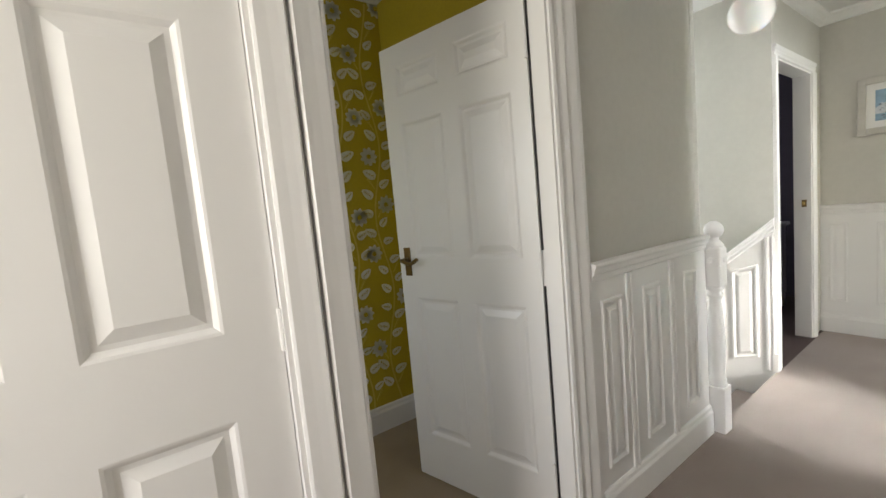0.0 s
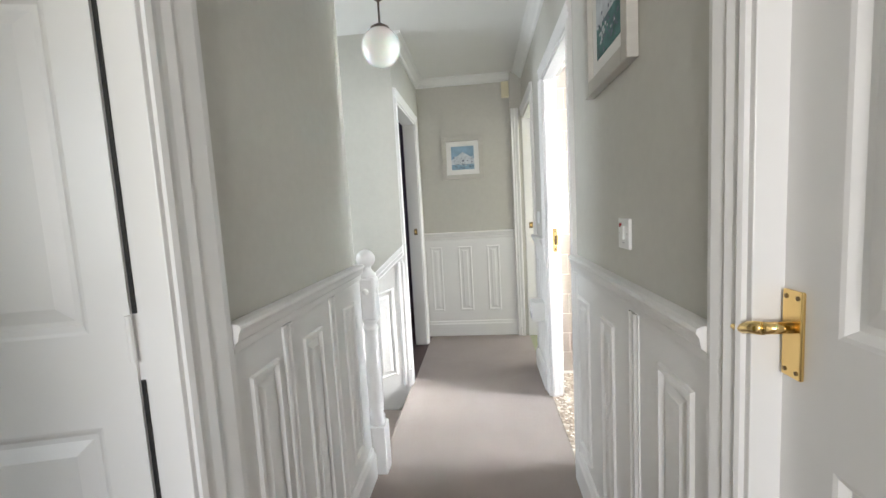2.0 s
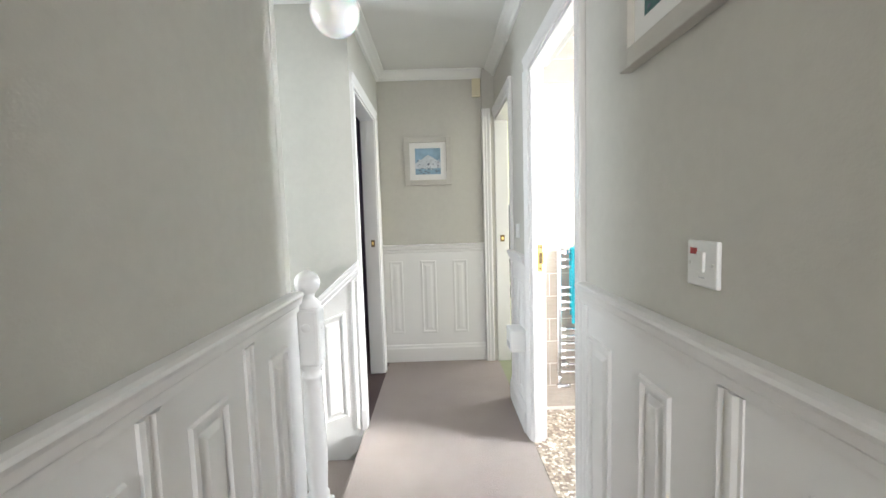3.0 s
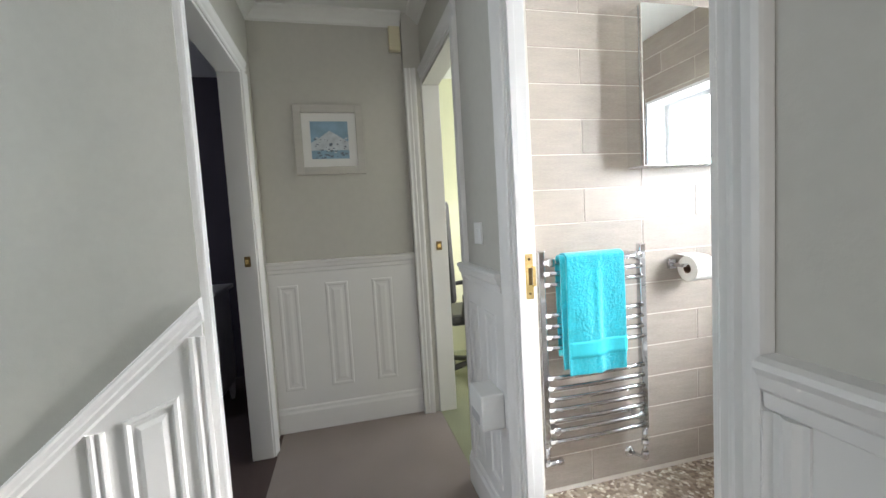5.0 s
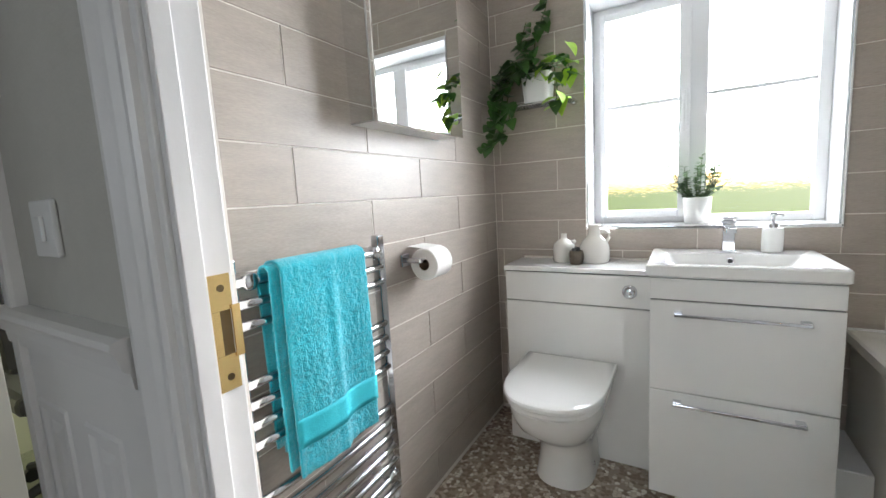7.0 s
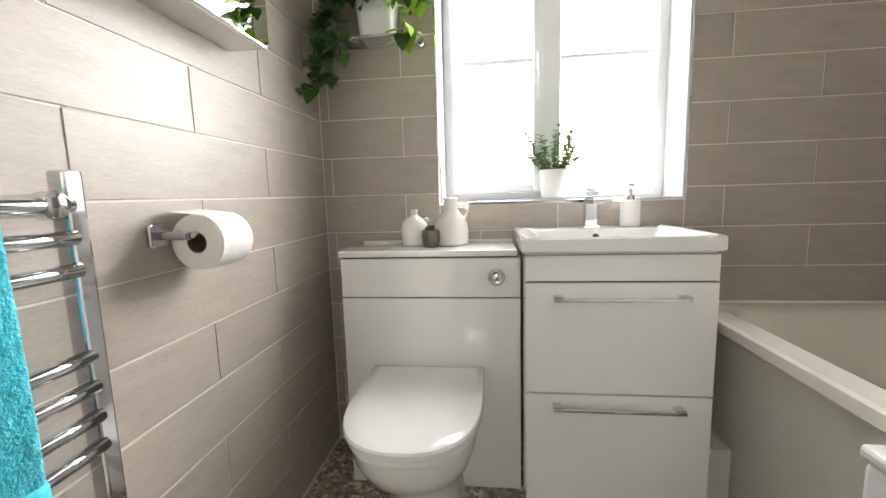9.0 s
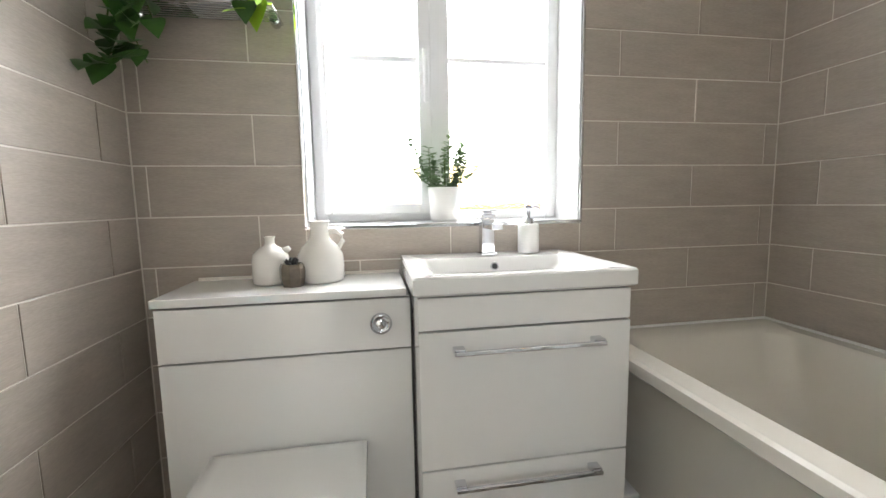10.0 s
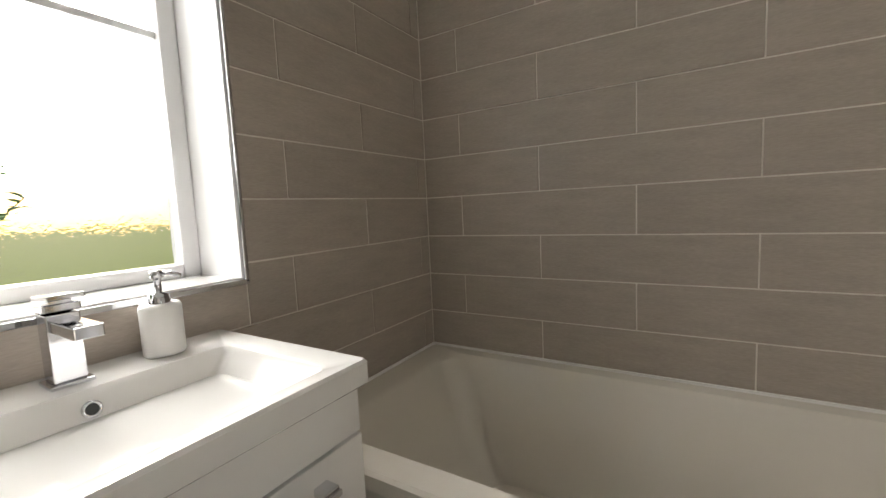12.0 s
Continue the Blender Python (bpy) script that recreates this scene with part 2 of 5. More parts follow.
def lathe(bm, prof, at=(0, 0, 0), seg=28, m=None):
    """prof: (radius, height) pairs, turned round a vertical axis at the given place, or in the frame m."""
    m = m or Matrix.Translation(at)
    rings = []
    for r, h in prof:
        if r < 1e-5:
            rings.append([bm.verts.new(m @ Vector((0, 0, h)))])
        else:
            rings.append([bm.verts.new(m @ Vector((r * math.cos(2 * math.pi * i / seg), r * math.sin(2 * math.pi * i / seg), h))) for i in range(seg)])
    for a, b in zip(rings, rings[1:]):
        for i in range(seg):
            j = (i + 1) % seg
            if len(a) == 1 and len(b) == 1:
                continue
            if len(a) == 1:
                bm.faces.new((a[0], b[j], b[i]))
            elif len(b) == 1:
                bm.faces.new((a[i], a[j], b[0]))
            else:
                bm.faces.new((a[i], a[j], b[j], b[i]))
    return bm


def tube(bm, pts, r, seg=10):
    pts = [Vector(p) for p in pts]
    rings = []
    for i, p in enumerate(pts):
        d = (pts[min(i + 1, len(pts) - 1)] - pts[max(i - 1, 0)]).normalized()
        a = d.orthogonal().normalized() if abs(d.z) < 0.95 else Vector((1, 0, 0))
        a = (Vector((0, 0, 1)) - d * d.z).normalized() if abs(d.z) < 0.95 else a
        b = d.cross(a)
        rr = r[i] if isinstance(r, (list, tuple)) else r
        rings.append([bm.verts.new(p + rr * (math.cos(2 * math.pi * k / seg) * a + math.sin(2 * math.pi * k / seg) * b)) for k in range(seg)])
    for A, B in zip(rings, rings[1:]):
        for k in range(seg):
            j = (k + 1) % seg
            bm.faces.new((A[k], A[j], B[j], B[k]))
    bm.faces.new(rings[0][::-1]), bm.faces.new(rings[-1])
    return bm


def moulding(bm, prof, p0, p1, out, side):
    """A profile of (s, n) pairs swept from p0 to p1: s runs along side, n along out."""
    p0, p1, out, side = Vector(p0), Vector(p1), Vector(out), Vector(side)
    a = [bm.verts.new(p0 + side * s + out * n) for s, n in prof]
    b = [bm.verts.new(p1 + side * s + out * n) for s, n in prof]
    k = len(prof)
    for i in range(k):
        j = (i + 1) % k
        bm.faces.new((a[i], a[j], b[j], b[i]))
    bm.faces.new(a[::-1]), bm.faces.new(b)
    bmesh.ops.recalc_face_normals(bm, faces=bm.faces[:])
    return bm


RINGS = ((0, 0), (0.006, -0.002), (0.016, -0.011), (0.026, -0.011), (0.052, -0.002))


def panelled(bm, m, w, h, panels, thick, rings=RINGS, back=False):
    """A sheet in the frame m (x across, y up, z out) with fielded panels (x0, y0, x1, y1)."""
    us = sorted({0.0, w, *[p[0] for p in panels], *[p[2] for p in panels]})
    vs = sorted({0.0, h, *[p[1] for p in panels], *[p[3] for p in panels]})

    def quad(pts):
        bm.faces.new([bm.verts.new(m @ Vector(p)) for p in pts])
    for z, flip in ((0, False),) + (((-thick, True),) if back else ()):
        for u0, u1 in zip(us, us[1:]):
            for v0, v1 in zip(vs, vs[1:]):
                cu, cv = (u0 + u1) / 2, (v0 + v1) / 2
                if any(p[0] < cu < p[2] and p[1] < cv < p[3] for p in panels):
                    continue
                q = [(u0, v0, z), (u1, v0, z), (u1, v1, z), (u0, v1, z)]
                quad(q[::-1] if flip else q)
        for x0, y0, x1, y1 in panels:
            sg = -1 if flip else 1
            loops = []
            for o, d in rings:
                o = min(o, (x1 - x0) * 0.45)
                loops.append([(x0 + o, y0 + o, z + sg * d), (x1 - o, y0 + o, z + sg * d), (x1 - o, y1 - o, z + sg * d), (x0 + o, y1 - o, z + sg * d)])
            for A, B in zip(loops, loops[1:]):
                for i in range(4):
                    j = (i + 1) % 4
                    q = [A[i], A[j], B[j], B[i]]
                    quad(q[::-1] if flip else q)
            quad(loops[-1][::-1] if flip else loops[-1])
    zb = -thick
    for q in (((0, 0, 0), (0, 0, zb), (w, 0, zb), (w, 0, 0)), ((w, 0, 0), (w, 0, zb), (w, h, zb), (w, h, 0)), ((w, h, 0), (w, h, zb), (0, h, zb), (0, h, 0)), ((0, h, 0), (0, h, zb), (0, 0, zb), (0, 0, 0))):
        quad(q)
    if not back:
        quad(((0, 0, zb), (0, h, zb), (w, h, zb), (w, 0, zb)))
    bmesh.ops.remove_doubles(bm, verts=bm.verts[:], dist=0.0002)
    return bm


def frame_at(origin, across, out):
    """A frame with x along across, y up and z along out."""
    a, o = Vector(across).normalized(), Vector(out).normalized()
    m = Matrix((a, Vector((0, 0, 1)), o)).transposed().to_4x4()
    m.translation = origin
    return m


# ---- structure ----
CEIL_Z = 2.48
YR, YL, XE = -0.16, 0.83, 4.455            # landing: wall faces and end wall
BX0, BX1, BY = 1.347, 3.45, -1.92          # bathroom wall faces


def structure(name, bm, mat, label, category="wall"):
    o = part(name, bm, mat, None, "", False)
    return tagged(o, label, category, "", "structure")


structure("floor", boxes(((-1.6, -1.2, -0.2), (2.3, 0.83, 0)), ((2.3, -0.16, -0.2), (4.455, 0.80, 0))), CARPET, "taupe short-pile fitted carpet on the landing", "floor")
structure("floor_nursery", boxes(((-1.1, 0.83, -0.2), (1.38, 2.2, 0.0))), BEIGE_CARPET, "beige fitted carpet in the mustard room", "floor")
structure("floor_bathroom", boxes(((1.24, -2.02, -0.2), (3.55, -0.16, 0.004))), MOSAIC, "brown and cream pebble mosaic vinyl floor", "floor")
structure("floor_study", boxes(((3.55, -2.1, -0.2), (5.6, -0.16, 0.002)), ((XE + 0.1, -0.16, -0.2), (5.6, 0.1, 0.002))), GREEN_CARPET, "sage green carpet in the study", "floor")
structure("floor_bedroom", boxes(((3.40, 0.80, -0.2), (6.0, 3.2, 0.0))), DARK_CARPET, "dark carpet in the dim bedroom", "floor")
structure("floor_hall_below", boxes(((2.1, 0.8, -2.7), (3.5, 4.4, -2.6))), CARPET, "taupe carpet at the foot of the stairs", "floor")
structure("ceiling", boxes(((-1.7, -2.3, CEIL_Z), (6.1, 4.5, CEIL_Z + 0.15))), CEIL, "white painted plaster ceiling", "ceiling")

# landing walls
structure("wall_right", boxes(((0.33, YR - 0.1, 0), (0.405, YR, CEIL_Z)), ((0.405, YR - 0.1, 2.03), (1.165, YR, CEIL_Z)), ((1.165, YR - 0.1, 0), (2.35, YR, CEIL_Z)),
          ((2.35, YR - 0.1, 2.03), (3.11, YR, CEIL_Z)), ((3.11, YR - 0.065, 0), (3.66, YR, CEIL_Z)), ((3.66, YR - 0.1, 2.05), (4.40, YR, CEIL_Z)),
          ((4.40, YR - 0.1, 0), (XE, -0.055, CEIL_Z))), WALL, "greige painted landing wall with doorways")
structure("wall_end", boxes(((XE, -0.26, 0), (XE + 0.1, 0.95, CEIL_Z))), WALL, "greige painted end wall of the landing")
structure("wall_left", boxes(((-1.6, YL, 0), (-0.5, YL + 0.1, CEIL_Z)), ((-0.5, YL, 2.02), (0.265, YL + 0.1, CEIL_Z)), ((0.265, YL, 0), (0.395, YL + 0.1, CEIL_Z)),
          ((0.395, YL, 2.02), (1.18, YL + 0.1, CEIL_Z)), ((1.18, YL, 0), (2.21, YL + 0.1, CEIL_Z))), WALL, "greige painted landing wall beside the stairs")
bm = boxes(((2.21, YL, -2.6), (2.27, 4.4, CEIL_Z)), bevel=0.012)
structure("wall_stair_near", bm, WALL, "greige painted stairwell wall with rounded corner")
structure("wall_left_far", boxes(((3.32, 0.82, 2.05), (4.455, 0.92, CEIL_Z)), ((4.20, 0.82, 0), (4.455, 0.92, 2.05))), WALL, "greige painted wall over the bedroom door")
structure("wall_stair_far", boxes(((3.32, 0.82, -2.6), (3.385, 0.92, 2.05)), ((3.32, 0.92, -2.6), (3.385, 4.4, CEIL_Z))), WALL, "greige painted stairwell wall")
structure("wall_stair_back", boxes(((2.1, 4.4, -2.6), (3.5, 4.5, CEIL_Z))), WALL, "greige wall at the end of the stairwell")
# start room behind the doorway
structure("wall_bedroom_south", boxes(((-1.6, -1.2, 0), (0.33, -1.1, CEIL_Z)), ((0.33, -1.2, 0), (0.40, YR - 0.1, CEIL_Z))), WALL, "greige wall closing the first room")
# unseen opening added to let daylight in, placed to suit the fill lamp
structure("wall_bedroom_west", boxes(((-1.6, -1.2, 0), (-1.5, YL, 0.9)), ((-1.6, -1.2, 2.05), (-1.5, YL, CEIL_Z)), ((-1.6, -1.2, 0.9), (-1.5, 0.0, 2.05)), ((-1.6, 0.78, 0.9), (-1.5, YL, 2.05))), WALL, "greige wall with an added, unseen window opening")
# cupboard behind the vented door
structure("wall_cupboard", boxes(((0.40, -0.75, 0), (1.22, -0.70, CEIL_Z))), WALL, "plain back wall of the airing cupboard")
# mustard room
structure("wall_nursery_back", boxes(((-1.1, 2.1, 0), (1.38, 2.2, CEIL_Z))), MUSTARD, "mustard yellow wallpaper with trailing cream leaves")
structure("wall_nursery_side", boxes(((1.28, YL + 0.1, 0), (1.38, 2.1, CEIL_Z))), MUSTARD, "mustard yellow wallpapered side wall")
# this window opening is added for light and never in view
structure("wall_nursery_west", boxes(((-1.1, YL + 0.1, 0), (-1.0, 2.1, 0.95)), ((-1.1, YL + 0.1, 2.05), (-1.0, 2.1, CEIL_Z)), ((-1.1, YL + 0.1, 0.95), (-1.0, 1.1, 2.05)), ((-1.1, 1.9, 0.95), (-1.0, 2.1, 2.05))), MUSTARD, "mustard wallpapered wall with an added, unseen window opening")
# study
# the window gap in the -y wall is added, out of view
structure("wall_study", boxes(((5.5, -2.1, 0), (5.6, -0.16, CEIL_Z)), ((XE + 0.1, 0.0, 0), (5.5, 0.1, CEIL_Z)), ((5.5, -0.16, 0), (5.6, 0.1, CEIL_Z)), ((3.55, -2.2, 0), (5.6, -2.1, 0.95)), ((3.55, -2.2, 2.05), (5.6, -2.1, CEIL_Z)),
          ((3.55, -2.2, 0.95), (4.0, -2.1, 2.05)), ((5.2, -2.2, 0.95), (5.6, -2.1, 2.05))), CREAMWALL, "pale lime painted study walls")
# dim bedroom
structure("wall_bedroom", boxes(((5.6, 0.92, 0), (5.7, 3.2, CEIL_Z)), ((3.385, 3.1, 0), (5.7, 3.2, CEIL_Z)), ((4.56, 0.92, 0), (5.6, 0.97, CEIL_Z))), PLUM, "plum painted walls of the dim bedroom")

# bathroom walls behind the tiles
G = 0.0025
structure("wall_bath_towel", boxes(((BX1 + G, BY - 0.25, 0), (3.55, YR - 0.066, CEIL_Z))), GROUT, "taupe rectangular ceramic wall tiles in running bond")
WX0, WX1, WZ0, WZ1 = 2.113, 2.988, 1.004, 2.02
structure("wall_bath_window", boxes(((1.22, BY - 0.25, 0), (WX0 - 0.004, BY - G, CEIL_Z)), ((WX1 + 0.004, BY - 0.25, 0), (BX1 + G, BY - G, CEIL_Z)), ((WX0 - 0.004, BY - 0.25, 0), (WX1 + 0.004, BY - G, WZ0 - 0.012)), ((WX0 - 0.004, BY - 0.25, WZ1), (WX1 + 0.004, BY - G, CEIL_Z))), GROUT, "taupe tiled wall with the window opening")
structure("wall_bath_side", boxes(((1.22, BY - G, 0), (BX0 - G, YR - 0.1, CEIL_Z))), GROUT, "taupe tiled wall beside the bath")
structure("wall_bath_door", boxes(((1.22, YR - 0.15, 0), (2.30, YR - 0.101, CEIL_Z)), ((3.112, YR - 0.08, 0), (3.45, YR - 0.066, CEIL_Z)), ((2.30, YR - 0.15, 2.08), (3.11, YR - 0.101, CEIL_Z))), GROUT, "pale inner face of the bathroom door wall")
# window reveal
structure("window_reveal", boxes(((WX0 - 0.004, -2.13, WZ0), (WX0 + 0.004, BY - 0.002, WZ1 - 0.02)), ((WX1 - 0.004, -2.13, WZ0), (WX1 + 0.004, BY - 0.002, WZ1 - 0.02)), ((WX0, -2.13, WZ1 - 0.02), (WX1, BY - 0.002, WZ1))), UPVC, "white smooth window reveal lining", "trim")
structure("window_board", box(bmesh.new(), (WX0 - 0.004, -2.13, WZ0 - 0.012), (WX1 + 0.004, BY - 0.004, WZ0), 0.002), GLOSS, "white glossy tiled window sill", "trim")
structure("reveal_trim", boxes(((WX0 - 0.010, BY - 0.006, WZ0 - 0.012), (WX0 - 0.001, BY + 0.006, WZ1)), ((WX1 + 0.001, BY - 0.006, WZ0 - 0.012), (WX1 + 0.010, BY + 0.006, WZ1)), ((WX0 - 0.010, BY - 0.006, WZ0 - 0.016), (WX1 + 0.010, BY + 0.006, WZ0 - 0.004)), bevel=0.002), CHROME, "polished chrome tile edging round the window", "trim")

# coving
COVE = [(0, 0), (0, 0.075), (-0.012, 0.075), (-0.02, 0.055), (-0.045, 0.025), (-0.062, 0.016), (-0.068, 0.0)]
UP = (0, 0, 1)
bm = bmesh.new()
moulding(bm, COVE, (0.33, YR, CEIL_Z), (XE, YR, CEIL_Z), (0, 1, 0), UP)
moulding(bm, COVE, (XE, -0.055, CEIL_Z), (XE, 0.82, CEIL_Z), (-1, 0, 0), UP)
moulding(bm, COVE, (3.32, 0.82, CEIL_Z), (XE, 0.82, CEIL_Z), (0, -1, 0), UP)
moulding(bm, COVE, (-1.5, YL, CEIL_Z), (2.22, YL, CEIL_Z), (0, -1, 0), UP)
structure("coving", bm, CEIL, "white plaster coving", "trim")

# wainscot sheets with fielded panels, dado rails and skirtings
DADO = [(0.96, 0.012), (0.965, 0.020), (0.985, 0.022), (0.992, 0.030), (1.010, 0.034), (1.020, 0.040), (1.028, 0.038), (1.032, 0.028), (1.032, 0)]
DADO = [(0.955, 0)] + DADO
SKIRT = [(0, 0), (0, 0.018), (0.115, 0.018), (0.128, 0.012), (0.142, 0.010), (0.15, 0.004), (0.15, 0)]
RIB = [(-0.03, 0), (-0.03, 0.007), (-0.02, 0.010), (-0.012, 0.004), (-0.004, 0.004), (0.004, 0.010), (0.014, 0.010), (0.022, 0.004), (0.03, 0.004), (0.03, 0)]
WRINGS = ((0, 0), (0.004, 0.008), (0.014, 0.009), (0.022, -0.002), (0.034, -0.002), (0.05, 0.007))


def wainscot(name, origin, across, out, w, panels, ribs=(), h=0.96, relief=1.0):
    m = frame_at(origin, across, out)
    sheet = panelled(bmesh.new(), m, w, h, panels, 0.012, [(a, b * relief) for a, b in WRINGS])
    root = structure(name, sheet, WHITE, "white painted wainscot with fielded panels", "wainscot")
    a, o = Vector(across), Vector(out)
    p = Vector(origin)
    for r in ribs:
        part("rib", moulding(bmesh.new(), RIB, p + a * r + UPV * 0.14, p + a * r + UPV * 0.96, o, a), WHITE, root)
    part("dado_rail", moulding(bmesh.new(), DADO, p - o * 0.012, p + a * w - o * 0.012, o, UPV), WHITE, root)
    part("skirting", moulding(bmesh.new(), SKIRT, p, p + a * w, o, UPV), WHITE, root)
    return root


UPV = Vector((0, 0, 1))
wainscot("wainscot_right", (2.285, YR + 0.012, 0), (-1, 0, 0), (0, 1, 0), 1.077, [(0.06, 0.2, 0.235, 0.87), (0.40, 0.2, 0.535, 0.87), (0.86, 0.2, 1.02, 0.885)], (0.02, 0.71))
wainscot("wainscot_left", (1.31, YL - 0.012, 0), (1, 0, 0), (0, -1, 0), 0.96, [(0.055, 0.22, 0.195, 0.885), (0.35, 0.22, 0.496, 0.885), (0.718, 0.22, 0.848, 0.885)], (0.255, 0.608))
wainscot("wainscot_end", (XE - 0.012, 0.82, 0), (0, -1, 0), (-1, 0, 0), 0.875, [(0.05, 0.25, 0.165, 0.89), (0.32, 0.25, 0.455, 0.89), (0.60, 0.25, 0.725, 0.89)], relief=0.4)
wainscot("wainscot_mid", (3.66, YR + 0.012, 0), (-1, 0, 0), (0, 1, 0), 0.475, [(0.08, 0.2, 0.20, 0.87), (0.27, 0.2, 0.39, 0.87)], relief=0.5)

# raking wainscot down the stairs
SL = 0.88
y0, y1 = 0.822, 2.3
bm = bmesh.new()
x = 3.308
prof = [(y0, -0.10), (y0, 0.99), (y1, 0.99 - SL * (y1 - y0)), (y1, -0.10 - SL * (y1 - y0))]
va = [bm.verts.new((x, a, b)) for a, b in prof]
vb = [bm.verts.new((x + 0.011, a, b)) for a, b in prof]
bm.faces.new(va), bm.faces.new(vb[::-1])
for i in range(4):
    bm.faces.new((va[i], vb[i], vb[(i + 1) % 4], va[(i + 1) % 4]))
bmesh.ops.recalc_face_normals(bm, faces=bm.faces[:])
rake = structure("wainscot_stair", bm, WHITE, "white painted wainscot raking down the stairs", "wainscot")
rail_prof = [(s - 0.99, n + 0.004) for s, n in DADO]
part("dado_rail", moulding(bmesh.new(), rail_prof, (x + 0.004, y0 - 0.01, 0.985), (x + 0.004, y1, 0.985 - SL * (y1 - y0 + 0.01)), (-1, 0, 0), UPV), WHITE, rake)
for yr in (0.845, 1.145, 1.46):
    top = 0.95 - SL * (yr + 0.03 - y0)
    part("rib", moulding(bmesh.new(), RIB, (x, yr, 0.02 - SL * (yr - y0)), (x, yr, top), (-1, 0, 0), (0, 1, 0)), WHITE, rake)


def raked_panel(ya, yb, zb, zt, slope):
    """A fielded panel whose head and foot follow the stair."""
    bm = bmesh.new()
    loops = []
    for o, d in ((0, 0), (0.004, 0.008), (0.014, 0.009), (0.022, 0.001), (0.034, 0.001), (0.05, 0.008)):
        a, b = ya + o, yb - o
        loops.append([bm.verts.new((x - 0.001 - d, yy, zz)) for yy, zz in ((a, zb + o - slope * (a - ya)), (b, zb + o - slope * (b - ya)), (b, zt - o - slope * (b - ya)), (a, zt - o - slope * (a - ya)))])
    for A, B in zip(loops, loops[1:]):
        for i in range(4):
            bm.faces.new((A[i], B[i], B[(i + 1) % 4], A[(i + 1) % 4]))
    bm.faces.new(loops[-1])
    bmesh.ops.recalc_face_normals(bm, faces=bm.faces[:])
    return bm


part("panel", raked_panel(0.905, 1.065, 0.08, 0.72, 0.35), WHITE, rake)
part("panel", raked_panel(1.20, 1.40, -0.15, 0.45, 0.6), WHITE, rake)
structure("stair_string", boxes(((3.296, 0.80, -0.1), (3.307, 0.83, 0.12))), WHITE, "white painted stair string end", "trim")

# stairs
bm = bmesh.new()
for i in range(12):
    box(bm, (2.272, 0.80 + 0.215 * i, -2.59), (3.296, 0.83 + 0.215 * (i + 1), -0.19 * (i + 1)))
for i in range(12):
    tube(bm, [(2.272, 0.822 + 0.215 * (i + 1), -0.19 * (i + 1) - 0.012), (3.296, 0.822 + 0.215 * (i + 1), -0.19 * (i + 1) - 0.012)], 0.014, 8)
structure("stairs", bm, CARPET, "taupe carpeted stairs going down", "stairs")
structure("stair_nosing", tube(bmesh.new(), [(2.30, 0.805, -0.014), (3.296, 0.805, -0.014)], 0.0145, 10), CARPET, "carpeted top nosing of the stairs", "trim")

# ---- architraves and doors ----
ARCH = [(0, 0), (0, 0.012), (0.006, 0.016), (0.014, 0.012), (0.020, 0.013), (0.030, 0.019), (0.038, 0.014), (0.046, 0.018), (0.058, 0.023), (0.068, 0.022), (0.070, 0.016), (0.070, 0)]
PLAIN = [(0, 0), (0, 0.012), (0.006, 0.016), (0.030, 0.0175), (0.052, 0.020), (0.064, 0.022), (0.070, 0.016), (0.070, 0)]


def architrave(name, x0, x1, y, out, top, foot=0.0, legs=(True, True), depth=0.1, wide=1.0, profiles=(ARCH, ARCH)):
    """Casing round an opening x0..x1 in a wall face at y; out is +1 or -1 along y. A lining fills the wall's depth."""
    root = thing(name, (x0, y, 0), "white painted moulded door casing and lining", "architrave", "", "structure")
    o = Vector((0, out, 0))
    if legs[0]:
        part("casing_leg", moulding(bmesh.new(), profiles[0], (x0, y, foot), (x0, y, top), o, (-1, 0, 0)), WHITE, root)
    if legs[1]:
        part("casing_leg", moulding(bmesh.new(), [(a * wide, b) for a, b in profiles[1]], (x1, y, foot), (x1, y, top), o, (1, 0, 0)), WHITE, root)
    part("casing_head", moulding(bmesh.new(), ARCH, (x0 - 0.07 * legs[0], y, top), (x1 + 0.07 * wide * legs[1], y, top), o, UPV), WHITE, root)
    d = -out * depth
    ya, yb = sorted((y + out * 0.004, y + d - out * 0.004))
    part("lining", boxes(((x0 - 0.012, ya, 0), (x0 + 0.012, yb, top + 0.012)), ((x1 - 0.012, ya, 0), (x1 + 0.012, yb, top + 0.012)), ((x0, ya, top - 0.012), (x1, yb, top + 0.012)), bevel=0.002), WHITE, root)
    return root


architrave("architrave_bathroom", 2.357, 3.103, YR, 1, 2.02, depth=0.060)
architrave("architrave_cupboard", 0.412, 1.13, YR, 1, 2.02, wide=1.12)
architrave("architrave_nursery", 0.405, 1.175, YL, -1, 2.02, wide=1.9, profiles=(PLAIN, ARCH))
architrave("architrave_closed", -0.495, 0.258, YL, -1, 2.02, profiles=(PLAIN, PLAIN))
architrave("architrave_bedroom", 3.395, 4.19, 0.82, -1, 2.04)
architrave("architrave_study", 3.668, 4.392, YR, 1, 2.08, legs=(True, False))
bm = moulding(bmesh.new(), ARCH, (4.40, -0.055, 0), (4.40, -0.055, 2.15), (-1, 0, 0), (0, -1, 0))
structure("casing_corner", bm, WHITE, "white moulded casing beside the end wall", "trim")
stop = structure("door_stop", boxes(((3.080, YR - 0.026, 0), (3.0905, YR - 0.001, 2.0)), ((2.3695, YR - 0.026, 0), (2.380, YR - 0.001, 2.0)), bevel=0.002), WHITE, "white painted door stop bead", "trim")

